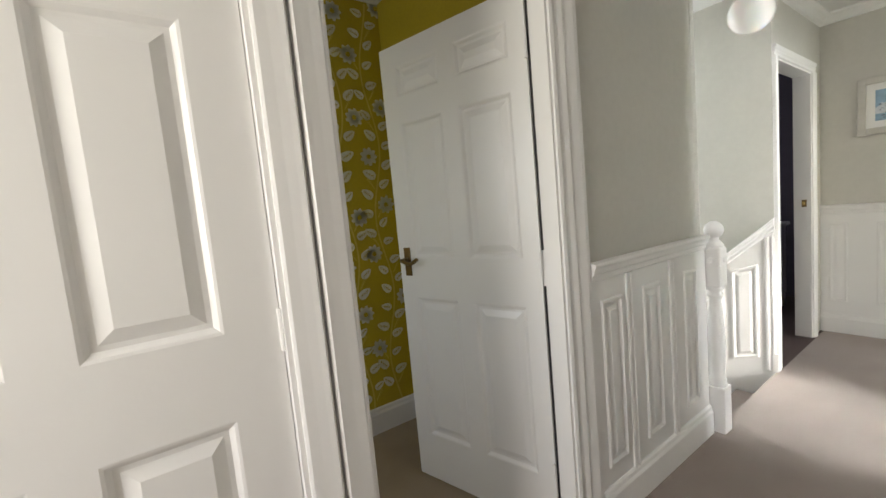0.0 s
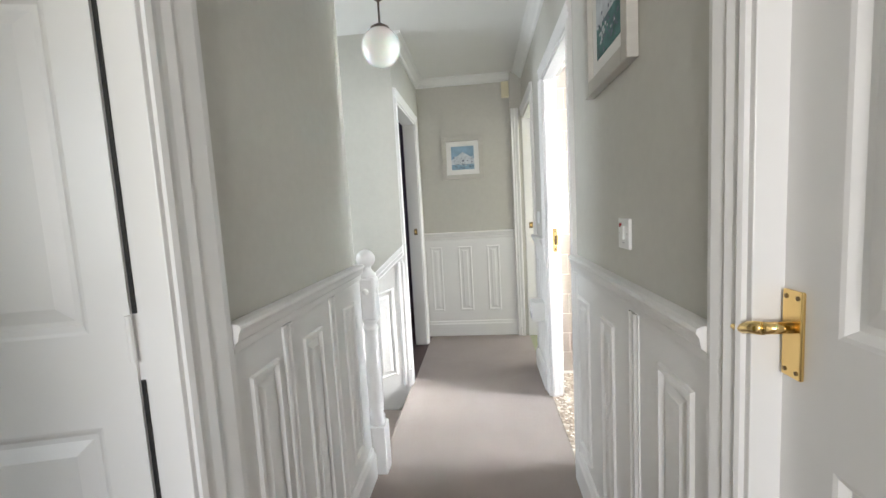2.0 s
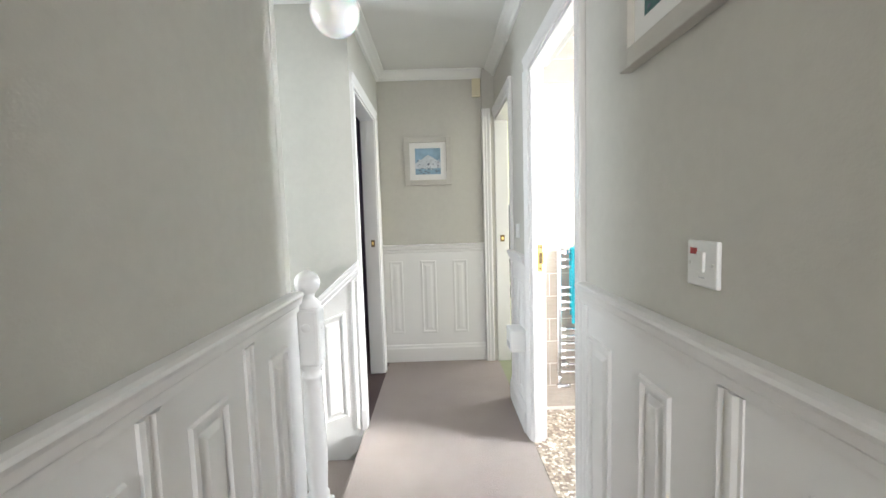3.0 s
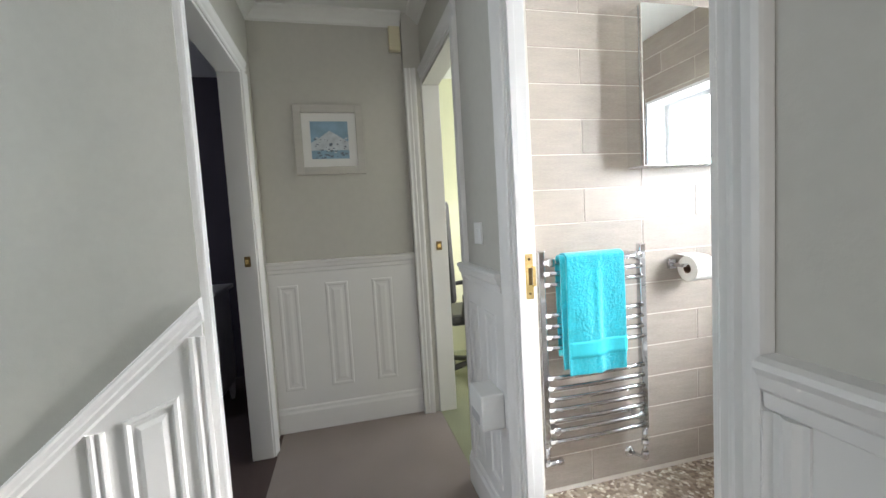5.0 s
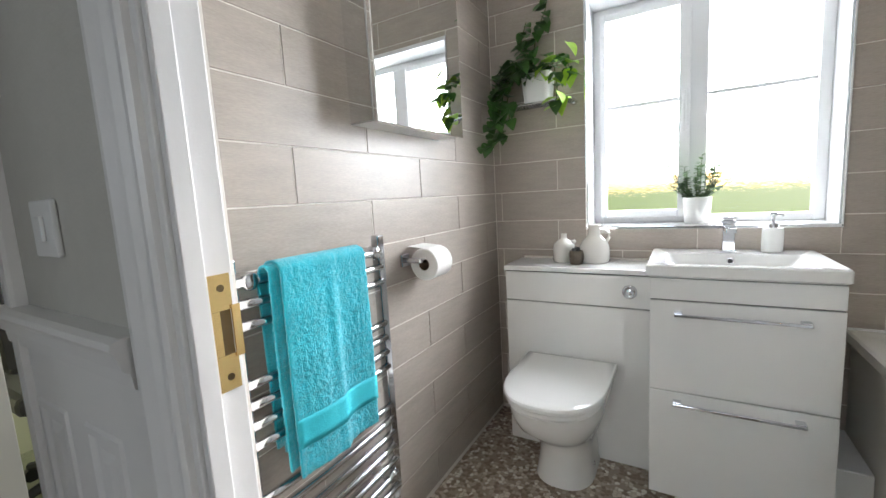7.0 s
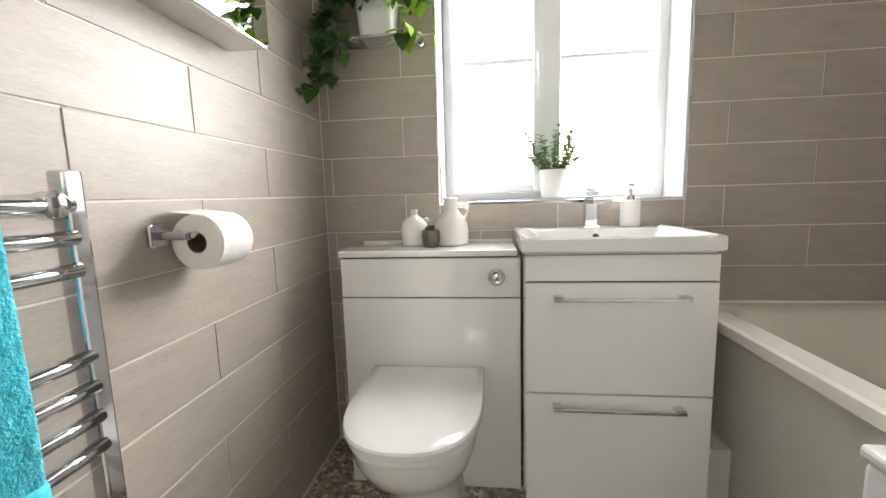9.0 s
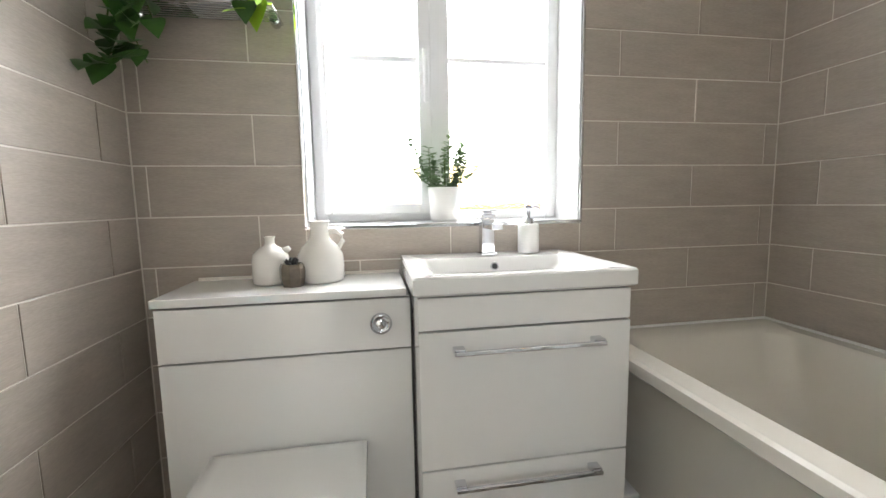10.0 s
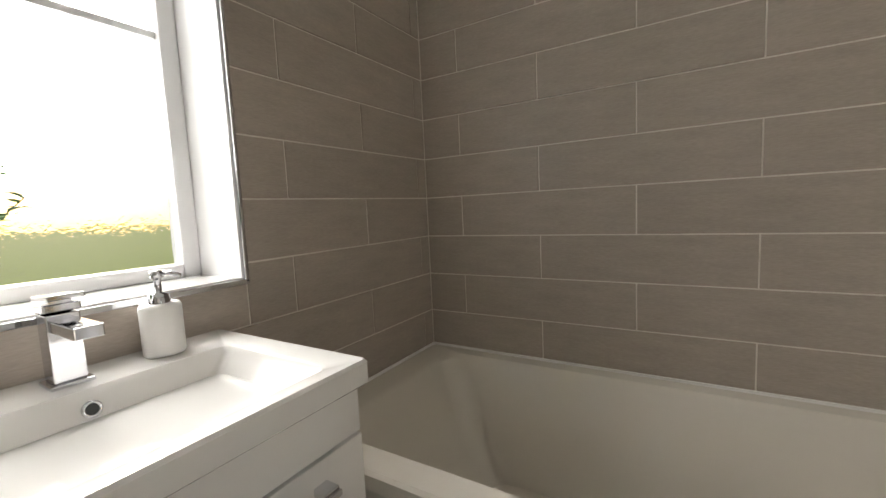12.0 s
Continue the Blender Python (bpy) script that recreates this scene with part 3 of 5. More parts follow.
SIX = [(0.11, 0.22, 0.335, 0.88), (0.425, 0.22, 0.65, 0.88), (0.11, 1.06, 0.335, 1.66), (0.425, 1.06, 0.65, 1.66), (0.11, 1.77, 0.335, 1.90), (0.425, 1.77, 0.65, 1.90)]


def lever(parent, m, mat, flip=1, plate=True):
    """A lever on a back plate in the frame m (x towards the lever's tip, y up, z out)."""
    bm = bmesh.new()
    box(bm, (-0.019, -0.065, 0), (0.019, 0.065, 0.006), 0.002)
    bm.transform(m)
    p = part("handle_plate", bm, mat, parent, "lever handle on a plain back plate")
    for sx in (-0.011, 0.011):
        for sy in (-0.055, 0.055):
            b = lathe(bmesh.new(), [(0, 0.0075), (0.0035, 0.0070), (0.0035, 0.004)], seg=8, m=m @ Matrix.Translation((sx, sy, 0)))
            part("screw", b, AGED, p)
    bm = bmesh.new()
    tube(bm, [(0, 0.01, 0.004), (0, 0.01, 0.045)], 0.009, 12)
    lv = [(0.0, 0.01, 0.045), (0.02, 0.006, 0.047), (0.04, -0.002, 0.047), (0.06, -0.004, 0.047), (0.08, 0.006, 0.046), (0.095, 0.016, 0.045), (0.102, 0.013, 0.045)]
    tube(bm, [(a * flip, b, c) for a, b, c in lv], [0.010, 0.010, 0.009, 0.008, 0.0085, 0.008, 0.006], 10)
    bm.transform(m)
    part("lever", bm, mat, p, soft=True)
    return p


def door(name, hinge, direction, face_out, label, handle_mat=BRASS, w=0.76, h=1.99, handle=True, panels=SIX, handle_at=None, backhandle=False, inset=0.055):
    """A six-panel leaf from its hinge edge along direction; face_out is the side of the first face."""
    hinge, d, o = Vector(hinge), Vector(direction).normalized(), Vector(face_out).normalized()
    root = thing(name, hinge, label, "door")
    m = frame_at(hinge, d, o)
    sc = w / 0.76
    ps = [(a * sc, b, c * sc, e) for a, b, c, e in panels]
    bm = panelled(bmesh.new(), m, w, h, ps, 0.036, back=True)
    bmesh.ops.recalc_face_normals(bm, faces=bm.faces[:])
    leaf = part("leaf", bm, WHITE, root)
    if handle:
        lever(root, m @ Matrix.Translation((w - inset, 1.045, 0.001)) @ Matrix.Diagonal((-1, 1, 1, 1)), handle_mat, handle_at or 1)
        if backhandle:
            lever(root, m @ Matrix.Translation((w - inset, 1.045, -0.037)) @ Matrix.Diagonal((-1, 1, -1, 1)), handle_mat, handle_at or 1)
    for z in (0.2, 1.0, 1.75):
        b = bmesh.new()
        tube(b, [hinge + o * 0.006 + UPV * z, hinge + o * 0.006 + UPV * (z + 0.09)], 0.006, 8)
        part("hinge", b, WHITE, root, "painted butt hinge")
    return root


# mustard room door, open into the room
door("nursery_door", (1.155, YL + 0.075, 0.008), (-0.245, 0.97, 0), (-0.97, -0.245, 0), "white six-panel door standing open into the mustard room", AGED, w=0.717, panels=[(0.075, a[1], 0.33, a[3]) if a[0] < 0.2 else (0.415, a[1], 0.665, a[3]) for a in SIX])
# black strip put in for the dark of the open hinge gap
gap_strip = structure("hinge_gap_shade", boxes(((1.1585, YL + 0.066, 0.02), (1.1625, YL + 0.073, 0.97)), ((1.1585, YL + 0.066, 1.10), (1.1625, YL + 0.073, 1.96))), BLACK, "black strip standing in for shade in the hinge gap", "trim")
# airing cupboard door, shut
cup = door("cupboard_door", (0.421, -0.202, 0.008), (1, 0, 0), (0, 1, 0), "white panelled cupboard door with a cream louvred vent, shut", BRASS, w=0.704, handle_at=-1, inset=0.032)
# shut door at the landing's start
door("closed_door", (0.244, YL + 0.012, 0.008), (-1, 0, 0), (0, -1, 0), "white six-panel door, shut", BRASS, w=0.735)
# bathroom door, open inwards
door("bathroom_door", (2.371, YR - 0.11, 0.012), (-0.247, -0.969, 0), (0.969, -0.247, 0), "white six-panel bathroom door standing open inwards", BRASS, w=0.66, h=1.97)

# vent of the cupboard door
vent = thing("door_vent", (0.80, -0.20, 0.97), "cream plastic louvred vent on the cupboard door", "vent")
bm = boxes(((0.685, -0.2015, 0.922), (0.915, -0.196, 0.932)), ((0.685, -0.2015, 1.012), (0.915, -0.196, 1.022)), ((0.685, -0.2015, 0.932), (0.695, -0.196, 1.012)), ((0.905, -0.2015, 0.932), (0.915, -0.196, 1.012)), bevel=0.0015)
part("frame", bm, CREAM, vent)
for i in range(5):
    z = 0.936 + 0.0155 * i
    bm = bmesh.new()
    box(bm, (-0.105, -0.001, -0.009), (0.105, 0.001, 0.009))
    bm.transform(Matrix.Translation((0.80, -0.193, z + 0.006)) @ Matrix.Rotation(radians(-50), 4, "X"))
    part("slat", bm, CREAM, vent)

# newel post
newel = thing("newel_post", (2.335, 0.815, 0), "white painted turned newel post with ball finial", "newel post")
bm = bmesh.new()
nx, ny = 2.335, 0.80
box(bm, (nx - 0.045, ny - 0.045, -0.3), (nx + 0.045, ny + 0.045, 0.24), 0.006)
part("base", bm, WHITE, newel)
bm = bmesh.new()
lathe(bm, [(0.040, 0.24), (0.043, 0.25), (0.036, 0.262), (0.040, 0.275), (0.032, 0.29), (0.036, 0.36), (0.039, 0.44), (0.036, 0.56), (0.030, 0.66), (0.027, 0.70), (0.036, 0.712), (0.036, 0.722), (0.028, 0.735), (0.040, 0.752), (0.040, 0.762)], (nx, ny, 0), 24)
part("turned_shaft", bm, WHITE, newel, soft=True)
bm = bmesh.new()
box(bm, (nx - 0.043, ny - 0.043, 0.76), (nx + 0.043, ny + 0.043, 0.965), 0.012)
blk = part("block", bm, WHITE, newel)
for dx, dy in ((0, -1), (-1, 0), (1, 0)):
    m = Matrix.Translation((nx + dx * 0.0425, ny + dy * 0.0425, 0.90)) @ Vector((dx, dy, 0)).to_track_quat("Z", "Y").to_matrix().to_4x4()
    part("boss", lathe(bmesh.new(), [(0, 0.005), (0.012, 0.004), (0.016, 0.0)], seg=16, m=m), WHITE, blk, soft=True)
bm = bmesh.new()
R = 0.044
prof = [(0.040, 0.962), (0.043, 0.975), (0.030, 0.990), (0.022, 1.0), (0.024, 1.008)] + [(R * math.cos(a), 1.05 + R * math.sin(a)) for a in [radians(-60 + 15 * i) for i in range(10)]] + [(0, 1.05 + R)]
lathe(bm, prof, (nx, ny, 0), 28)
part("ball_finial", bm, WHITE, newel, soft=True)

# landing pendant lamp
lamp = thing("pendant_lamp", (2.75, 0.75, CEIL_Z), "opal glass globe pendant on a dark bronze rod", "pendant lamp")
lathe_rose = lathe(bmesh.new(), [(0, -0.085), (0.012, -0.085), (0.03, -0.07), (0.043, -0.04), (0.047, 0.0), (0, 0.0)], (2.75, 0.75, CEIL_Z), 24)
part("ceiling_rose", lathe_rose, BRONZE, lamp, soft=True)
part("rod", tube(bmesh.new(), [(2.75, 0.75, CEIL_Z - 0.08), (2.75, 0.75, 2.27)], 0.006, 8), BRONZE, lamp)
part("cap", lathe(bmesh.new(), [(0.006, 2.285), (0.03, 2.27), (0.05, 2.258), (0.052, 2.25), (0, 2.25)], (2.75, 0.75, 0), 24), BRONZE, lamp, soft=True)
part("globe", lathe(bmesh.new(), [(0, 2.05)] + [(0.105 * math.sin(radians(a)), 2.155 - 0.105 * math.cos(radians(a))) for a in range(10, 180, 10)] + [(0, 2.26)], (2.75, 0.75, 0), 32), OPAL, lamp, soft=True)

# ---- bathroom ----
# window: frame, casement, panes
win = thing("window_1", (2.566, -2.1, 1.0), "white uPVC casement window with obscured panes", "window", "", "structure")
FY0, FY1 = -2.135, -2.085
bm = boxes(((WX0 + 0.004, FY0, WZ0), (2.157, FY1, 2.0)), ((2.945, FY0, WZ0), (WX1 - 0.004, FY1, 2.0)), ((2.157, FY0, WZ0), (2.945, FY1, 1.035)), ((2.157, FY0, 1.965), (2.945, FY1, 2.0)), ((2.518, FY0, 1.035), (2.592, FY1, 1.965)), bevel=0.004)
part("window_frame", bm, UPVC, win)
bm = boxes(((2.584, FY1 - 0.02, 1.028), (2.627, FY1 + 0.022, 1.972)), ((2.928, FY1 - 0.02, 1.028), (2.955, FY1 + 0.022, 1.972)), ((2.627, FY1 - 0.02, 1.028), (2.928, FY1 + 0.022, 1.064)), ((2.627, FY1 - 0.02, 1.936), (2.928, FY1 + 0.022, 1.972)), bevel=0.005)
cas = part("casement", bm, UPVC, win)
part("glazing_bar", boxes(((2.627, -2.108, 1.543), (2.928, -2.092, 1.561)), bevel=0.002), UPVC, cas)
part("glazing_bar", boxes(((2.157, -2.118, 1.551), (2.518, -2.100, 1.567)), bevel=0.002), UPVC, win)
for x0, x1, z0, z1, yy in ((2.157, 2.518, 1.035, 1.965, -2.112), (2.627, 2.928, 1.064, 1.936, -2.102)):
    p = part("pane", boxes(((x0 - 0.004, yy - 0.003, z0 - 0.004), (x1 + 0.004, yy + 0.001, z1 + 0.004))), OBSCURE, win)
    p.visible_shadow = False
bm = bmesh.new()
box(bm, (2.597, FY1 + 0.022, 1.50), (2.613, FY1 + 0.034, 1.58), 0.003)
box(bm, (2.599, FY1 + 0.034, 1.40), (2.611, FY1 + 0.048, 1.56), 0.004)
part("window_handle", bm, UPVC, win, "white espagnolette window handle")

# vanity unit
vb = thing("vanity_unit", (2.457, -1.72, 0.0), "white gloss two-drawer vanity unit with bar handles", "vanity unit")
part("carcass", boxes(((2.182, BY + 0.002, 0.02), (2.703, -1.545, 0.856)), bevel=0.001), GLOSS, vb)
# black sheet painting the shade in the slots between drawer fronts
part("black_gap_shade", boxes(((2.184, -1.5448, 0.034), (2.701, -1.5405, 0.85))), BLACK, vb)
part("plinth", boxes(((2.20, -1.88, 0.004), (2.69, -1.60, 0.03))), GLOSS, vb)
part("fascia", boxes(((2.182, -1.5405, 0.7765), (2.703, -1.524, 0.851)), bevel=0.0015), GLOSS, vb)
for z0, z1, hz in ((0.4412, 0.7718, 0.729), (0.03, 0.4365, 0.402)):
    dr = part("drawer_front", boxes(((2.182, -1.5405, z0), (2.703, -1.522, z1)), bevel=0.0015), GLOSS, vb)
    bm = bmesh.new()
    box(bm, (2.262, -1.499, hz - 0.005), (2.627, -1.489, hz + 0.005), 0.002)
    box(bm, (2.262, -1.523, hz - 0.005), (2.288, -1.495, hz + 0.009), 0.002)
    box(bm, (2.601, -1.523, hz - 0.005), (2.627, -1.495, hz + 0.009), 0.002)
    part("bar_handle", bm, CHROME, dr, "polished chrome bar handle")

# basin: slab with a sloped rectangular bowl
bas = thing("washbasin", (2.46, -1.71, 0.86), "white ceramic rectangular inset washbasin", "washbasin")
bm = bmesh.new()
BXa, BXb, BYa, BYb, BZ0, BZ1 = 2.178, 2.716, BY + 0.002, -1.498, 0.861, 0.903


def rrect(bm, x0, x1, ya, yb, z, r, n=5):
    vs = []
    for cx, cy, a0 in ((x1 - r, yb - r, 0), (x0 + r, yb - r, 90), (x0 + r, ya + r, 180), (x1 - r, ya + r, 270)):
        for i in range(n):
            a = radians(a0 + 90 * i / (n - 1))
            vs.append(bm.verts.new((cx + r * math.cos(a), cy + r * math.sin(a), z)))
    return vs


def stack(bm, loops, cap0=True, cap1=True):
    for A, B in zip(loops, loops[1:]):
        k = len(A)
        for i in range(k):
            bm.faces.new((A[i], A[(i + 1) % k], B[(i + 1) % k], B[i]))
    if cap0:
        bm.faces.new(loops[0][::-1])
    if cap1:
        bm.faces.new(loops[-1])
    bmesh.ops.recalc_face_normals(bm, faces=bm.faces[:])
    return bm


stack(bm, [rrect(bm, BXa + 0.004, BXb - 0.004, BYa, BYb - 0.004, BZ0, 0.008), rrect(bm, BXa, BXb, BYa, BYb, BZ0 + 0.004, 0.008), rrect(bm, BXa, BXb, BYa, BYb, BZ1 - 0.005, 0.008), rrect(bm, BXa + 0.004, BXb - 0.004, BYa + 0.001, BYb - 0.004, BZ1, 0.008),
           rrect(bm, 2.228, 2.664, -1.800, -1.530, BZ1 - 0.001, 0.016), rrect(bm, 2.233, 2.659, -1.797, -1.535, BZ1 - 0.004, 0.016), rrect(bm, 2.236, 2.656, -1.790, -1.538, BZ1 - 0.012, 0.016), rrect(bm, 2.300, 2.600, -1.772, -1.570, BZ1 - 0.080, 0.03), rrect(bm, 2.325, 2.575, -1.755, -1.590, BZ1 - 0.088, 0.03), rrect(bm, 2.39, 2.52, -1.72, -1.64, BZ1 - 0.092, 0.03)])
part("basin", bm, CERAMIC, bas, soft=True)
m = look((2.448, -1.783, 0.876), (2.448, -1.30, 1.0)) @ Matrix.Rotation(math.pi, 4, "X")
part("overflow_ring", lathe(bmesh.new(), [(0.012, -0.003), (0.012, 0.004), (0.0095, 0.005), (0.0075, 0.003), (0.0075, -0.003)], seg=20, m=m), CHROME, bas, "chrome overflow ring", soft=True)
# flat black disc stands in for the darkness inside the overflow
part("overflow_hole", lathe(bmesh.new(), [(0, -0.001), (0.0076, -0.001)], seg=20, m=m), BLACK, bas)
part("waste", lathe(bmesh.new(), [(0, 0.006), (0.02, 0.005), (0.022, 0.0)], (2.455, -1.685, BZ1 - 0.0915), 20), CHROME, bas, soft=True)

# tap
tap = thing("basin_tap", (2.450, -1.855, BZ1), "polished chrome square mixer tap on the basin", "tap")
part("base_plate", boxes(((2.424, -1.883, BZ1 - 0.001), (2.476, -1.829, BZ1 + 0.006)), bevel=0.0015), CHROME, tap)
part("body", boxes(((2.430, -1.877, BZ1 + 0.006), (2.470, -1.837, BZ1 + 0.108)), bevel=0.002), CHROME, tap)
part("spout", boxes(((2.433, -1.838, BZ1 + 0.082), (2.467, -1.745, BZ1 + 0.100)), bevel=0.002), CHROME, tap)
bm = bmesh.new()
box(bm, (-0.022, -0.022, 0), (0.022, 0.022, 0.012), 0.002)
box(bm, (-0.022, -0.022, 0.018), (0.022, 0.045, 0.026), 0.002)
box(bm, (-0.013, -0.016, 0.010), (0.013, 0.016, 0.020))
bm.transform(Matrix.Translation((2.450, -1.857, BZ1 + 0.110)) @ Matrix.Rotation(radians(4), 4, "X"))
part("lever", bm, CHROME, tap)

# soap dispenser
soap = thing("soap_dispenser", (2.313, -1.862, BZ1), "white soap dispenser with a chrome pump", "soap dispenser")
part("bottle", lathe(bmesh.new(), [(0, 0), (0.031, 0.0), (0.033, 0.003), (0.033, 0.085), (0.030, 0.091), (0.012, 0.092)], (2.313, -1.862, BZ1), 28), POT, soap, soft=True)
part("pump", lathe(bmesh.new(), [(0.017, 0.090), (0.017, 0.108), (0.006, 0.110), (0.006, 0.135), (0.011, 0.137), (0.011, 0.149), (0, 0.150)], (2.313, -1.862, BZ1), 20), CHROME, soap, soft=True)
part("nozzle", tube(bmesh.new(), [(2.313, -1.862, BZ1 + 0.144), (2.298, -1.840, BZ1 + 0.144), (2.290, -1.828, BZ1 + 0.138)], 0.0045, 8), CHROME, soap, soft=True)

# toilet furniture unit
wc = thing("toilet_cistern_unit", (3.008, -1.79, 0), "white gloss back-to-wall toilet unit with a flush button", "cabinet")
part("carcass", boxes(((2.708, BY + 0.002, 0.03), (3.308, -1.688, 0.826)), bevel=0.001), GLOSS, wc)
# black sheet in place of shade under the top and between panels
part("black_gap_shade", boxes(((2.716, -1.6878, 0.04), (3.306, -1.6845, 0.828))), BLACK, wc)
part("top", boxes(((2.7175, BY + 0.001, 0.829), (3.314, -1.662, 0.850)), bevel=0.003), GLOSS, wc)
part("upper_panel", boxes(((2.708, -1.687, 0.693), (3.308, -1.668, 0.8235)), bevel=0.0015), GLOSS, wc)
part("lower_panel", boxes(((2.708, -1.687, 0.163), (3.308, -1.668, 0.6882)), bevel=0.0015), GLOSS, wc)
part("plinth", boxes(((2.708, -1.687, 0.005), (3.308, -1.676, 0.161))), GLOSS, wc)
m = Matrix.Translation((2.784, -1.668, 0.760)) @ Matrix.Rotation(radians(-90), 4, "X")
part("flush_button", lathe(bmesh.new(), [(0.028, 0), (0.028, 0.005), (0.023, 0.010), (0.018, 0.008), (0.017, 0.006), (0.010, 0.009), (0, 0.010)], seg=28, m=m), CHROME, wc, "chrome dual flush button", soft=True)
structure("upstand", boxes(((2.72, BY + 0.001, 0.850), (3.30, BY + 0.010, 0.858))), GROUT, "pale sealant line along the worktop", "trim")


# toilet
def dshape(bm, cx, yb, w, length, z, n=24, straight=0.45):
    """An outline with a straight back at yb and a rounded front towards +y."""
    hw, ys = w / 2, yb + length * straight
    pts = [(cx + hw, yb), (cx + hw, ys)]
    for i in range(1, n):
        a = math.pi * i / n
        pts.append((cx + hw * abs(math.cos(a)) ** 0.82 * (1 if math.cos(a) > 0 else -1), ys + (length * (1 - straight)) * math.sin(a) ** 0.82))
    pts += [(cx - hw, ys), (cx - hw, yb)]
    return [bm.verts.new((x, y, z)) for x, y in pts]


wcpan = thing("toilet", (3.01, -1.45, 0), "white ceramic back-to-wall toilet with the lid down", "toilet")
bm = bmesh.new()
cx = 3.018
stack(bm, [dshape(bm, cx, -1.667, 0.235, 0.255, 0.004), dshape(bm, cx, -1.667, 0.225, 0.25, 0.03), dshape(bm, cx, -1.667, 0.205, 0.235, 0.12), dshape(bm, cx, -1.667, 0.21, 0.26, 0.18), dshape(bm, cx, -1.667, 0.25, 0.33, 0.235), dshape(bm, cx, -1.667, 0.315, 0.415, 0.30),
           dshape(bm, cx, -1.667, 0.345, 0.455, 0.36), dshape(bm, cx, -1.667, 0.352, 0.468, 0.405), dshape(bm, cx, -1.667, 0.345, 0.462, 0.41)])
part("pan", bm, CERAMIC, wcpan, soft=True)
bm = bmesh.new()
stack(bm, [dshape(bm, cx, -1.655, 0.35, 0.455, 0.412), dshape(bm, cx, -1.66, 0.362, 0.468, 0.416), dshape(bm, cx, -1.66, 0.362, 0.468, 0.428), dshape(bm, cx, -1.655, 0.355, 0.46, 0.431)])
part("seat", bm, GLOSS, wcpan, soft=True)
bm = bmesh.new()
stack(bm, [dshape(bm, cx, -1.655, 0.365, 0.463, 0.433), dshape(bm, cx, -1.66, 0.378, 0.476, 0.437), dshape(bm, cx, -1.66, 0.380, 0.478, 0.449), dshape(bm, cx, -1.657, 0.374, 0.471, 0.4555), dshape(bm, cx, -1.650, 0.355, 0.452, 0.4600), dshape(bm, cx, -1.630, 0.300, 0.40, 0.4615)])
part("lid", bm, GLOSS, wcpan, soft=True)
m = Matrix.Translation((2.905, -1.55, 0.06)) @ Matrix.Rotation(radians(-90), 4, "Y")
part("fixing_cap", lathe(bmesh.new(), [(0.009, 0), (0.009, 0.004), (0, 0.005)], seg=14, m=m), CHROME, wcpan)

# ornaments on the toilet unit
TOPZ = 0.850
jug = thing("handled_jug", (2.945, -1.832, TOPZ), "cream glazed stoneware jug with a loop handle", "jug")
part("body", lathe(bmesh.new(), [(0, 0), (0.058, 0.0), (0.064, 0.006), (0.065, 0.045), (0.062, 0.075), (0.050, 0.098), (0.032, 0.115), (0.026, 0.128), (0.025, 0.160), (0.029, 0.168), (0.026, 0.170), (0.021, 0.160), (0.020, 0.12), (0, 0.11)], (2.945, -1.832, TOPZ), 32), GLAZE, jug, soft=True)
hp = [(2.945 - 0.035, -1.832, TOPZ + 0.090), (2.945 - 0.052, -1.832, TOPZ + 0.094), (2.945 - 0.062, -1.832, TOPZ + 0.110), (2.945 - 0.060, -1.832, TOPZ + 0.130), (2.945 - 0.045, -1.832, TOPZ + 0.140), (2.945 - 0.022, -1.832, TOPZ + 0.138)]
part("handle", tube(bmesh.new(), hp, 0.008, 10), GLAZE, jug, soft=True)
vase = thing("bottle_vase", (3.078, -1.825, TOPZ), "small cream glazed stoneware bottle vase", "vase")
part("body", lathe(bmesh.new(), [(0, 0), (0.044, 0), (0.049, 0.005), (0.050, 0.06), (0.046, 0.082), (0.030, 0.098), (0.016, 0.105), (0.013, 0.112), (0.013, 0.125), (0.016, 0.130), (0.011, 0.130), (0.009, 0.11), (0, 0.1)], (3.078, -1.825, TOPZ), 32), GLAZE, vase, soft=True)
part("spout", tube(bmesh.new(), [(3.046, -1.825, TOPZ + 0.085), (3.026, -1.825, TOPZ + 0.097)], [0.012, 0.007], 10), GLAZE, vase, soft=True)
cand = thing("candle_pot", (3.012, -1.768, TOPZ), "smoked faceted glass candle pot with a dark succulent", "candle")
part("glass", lathe(bmesh.new(), [(0, 0), (0.028, 0), (0.033, 0.022), (0.033, 0.048), (0.029, 0.060), (0.026, 0.058), (0, 0.05)], (3.012, -1.768, TOPZ), 8), SMOKED, cand)
bm = bmesh.new()
rng = random.Random(4)
for i in range(22):
    a, tilt = rng.uniform(0, 6.28), rng.uniform(0.2, 1.1)
    d = Vector((math.cos(a) * math.sin(tilt), math.sin(a) * math.sin(tilt), math.cos(tilt)))
    p = Vector((3.012, -1.768, TOPZ + 0.050))
    tube(bm, [p, p + d * 0.016, p + d * 0.028], [0.005, 0.006, 0.001], 6)
part("succulent", bm, BLACK, cand, "dark succulent leaves")


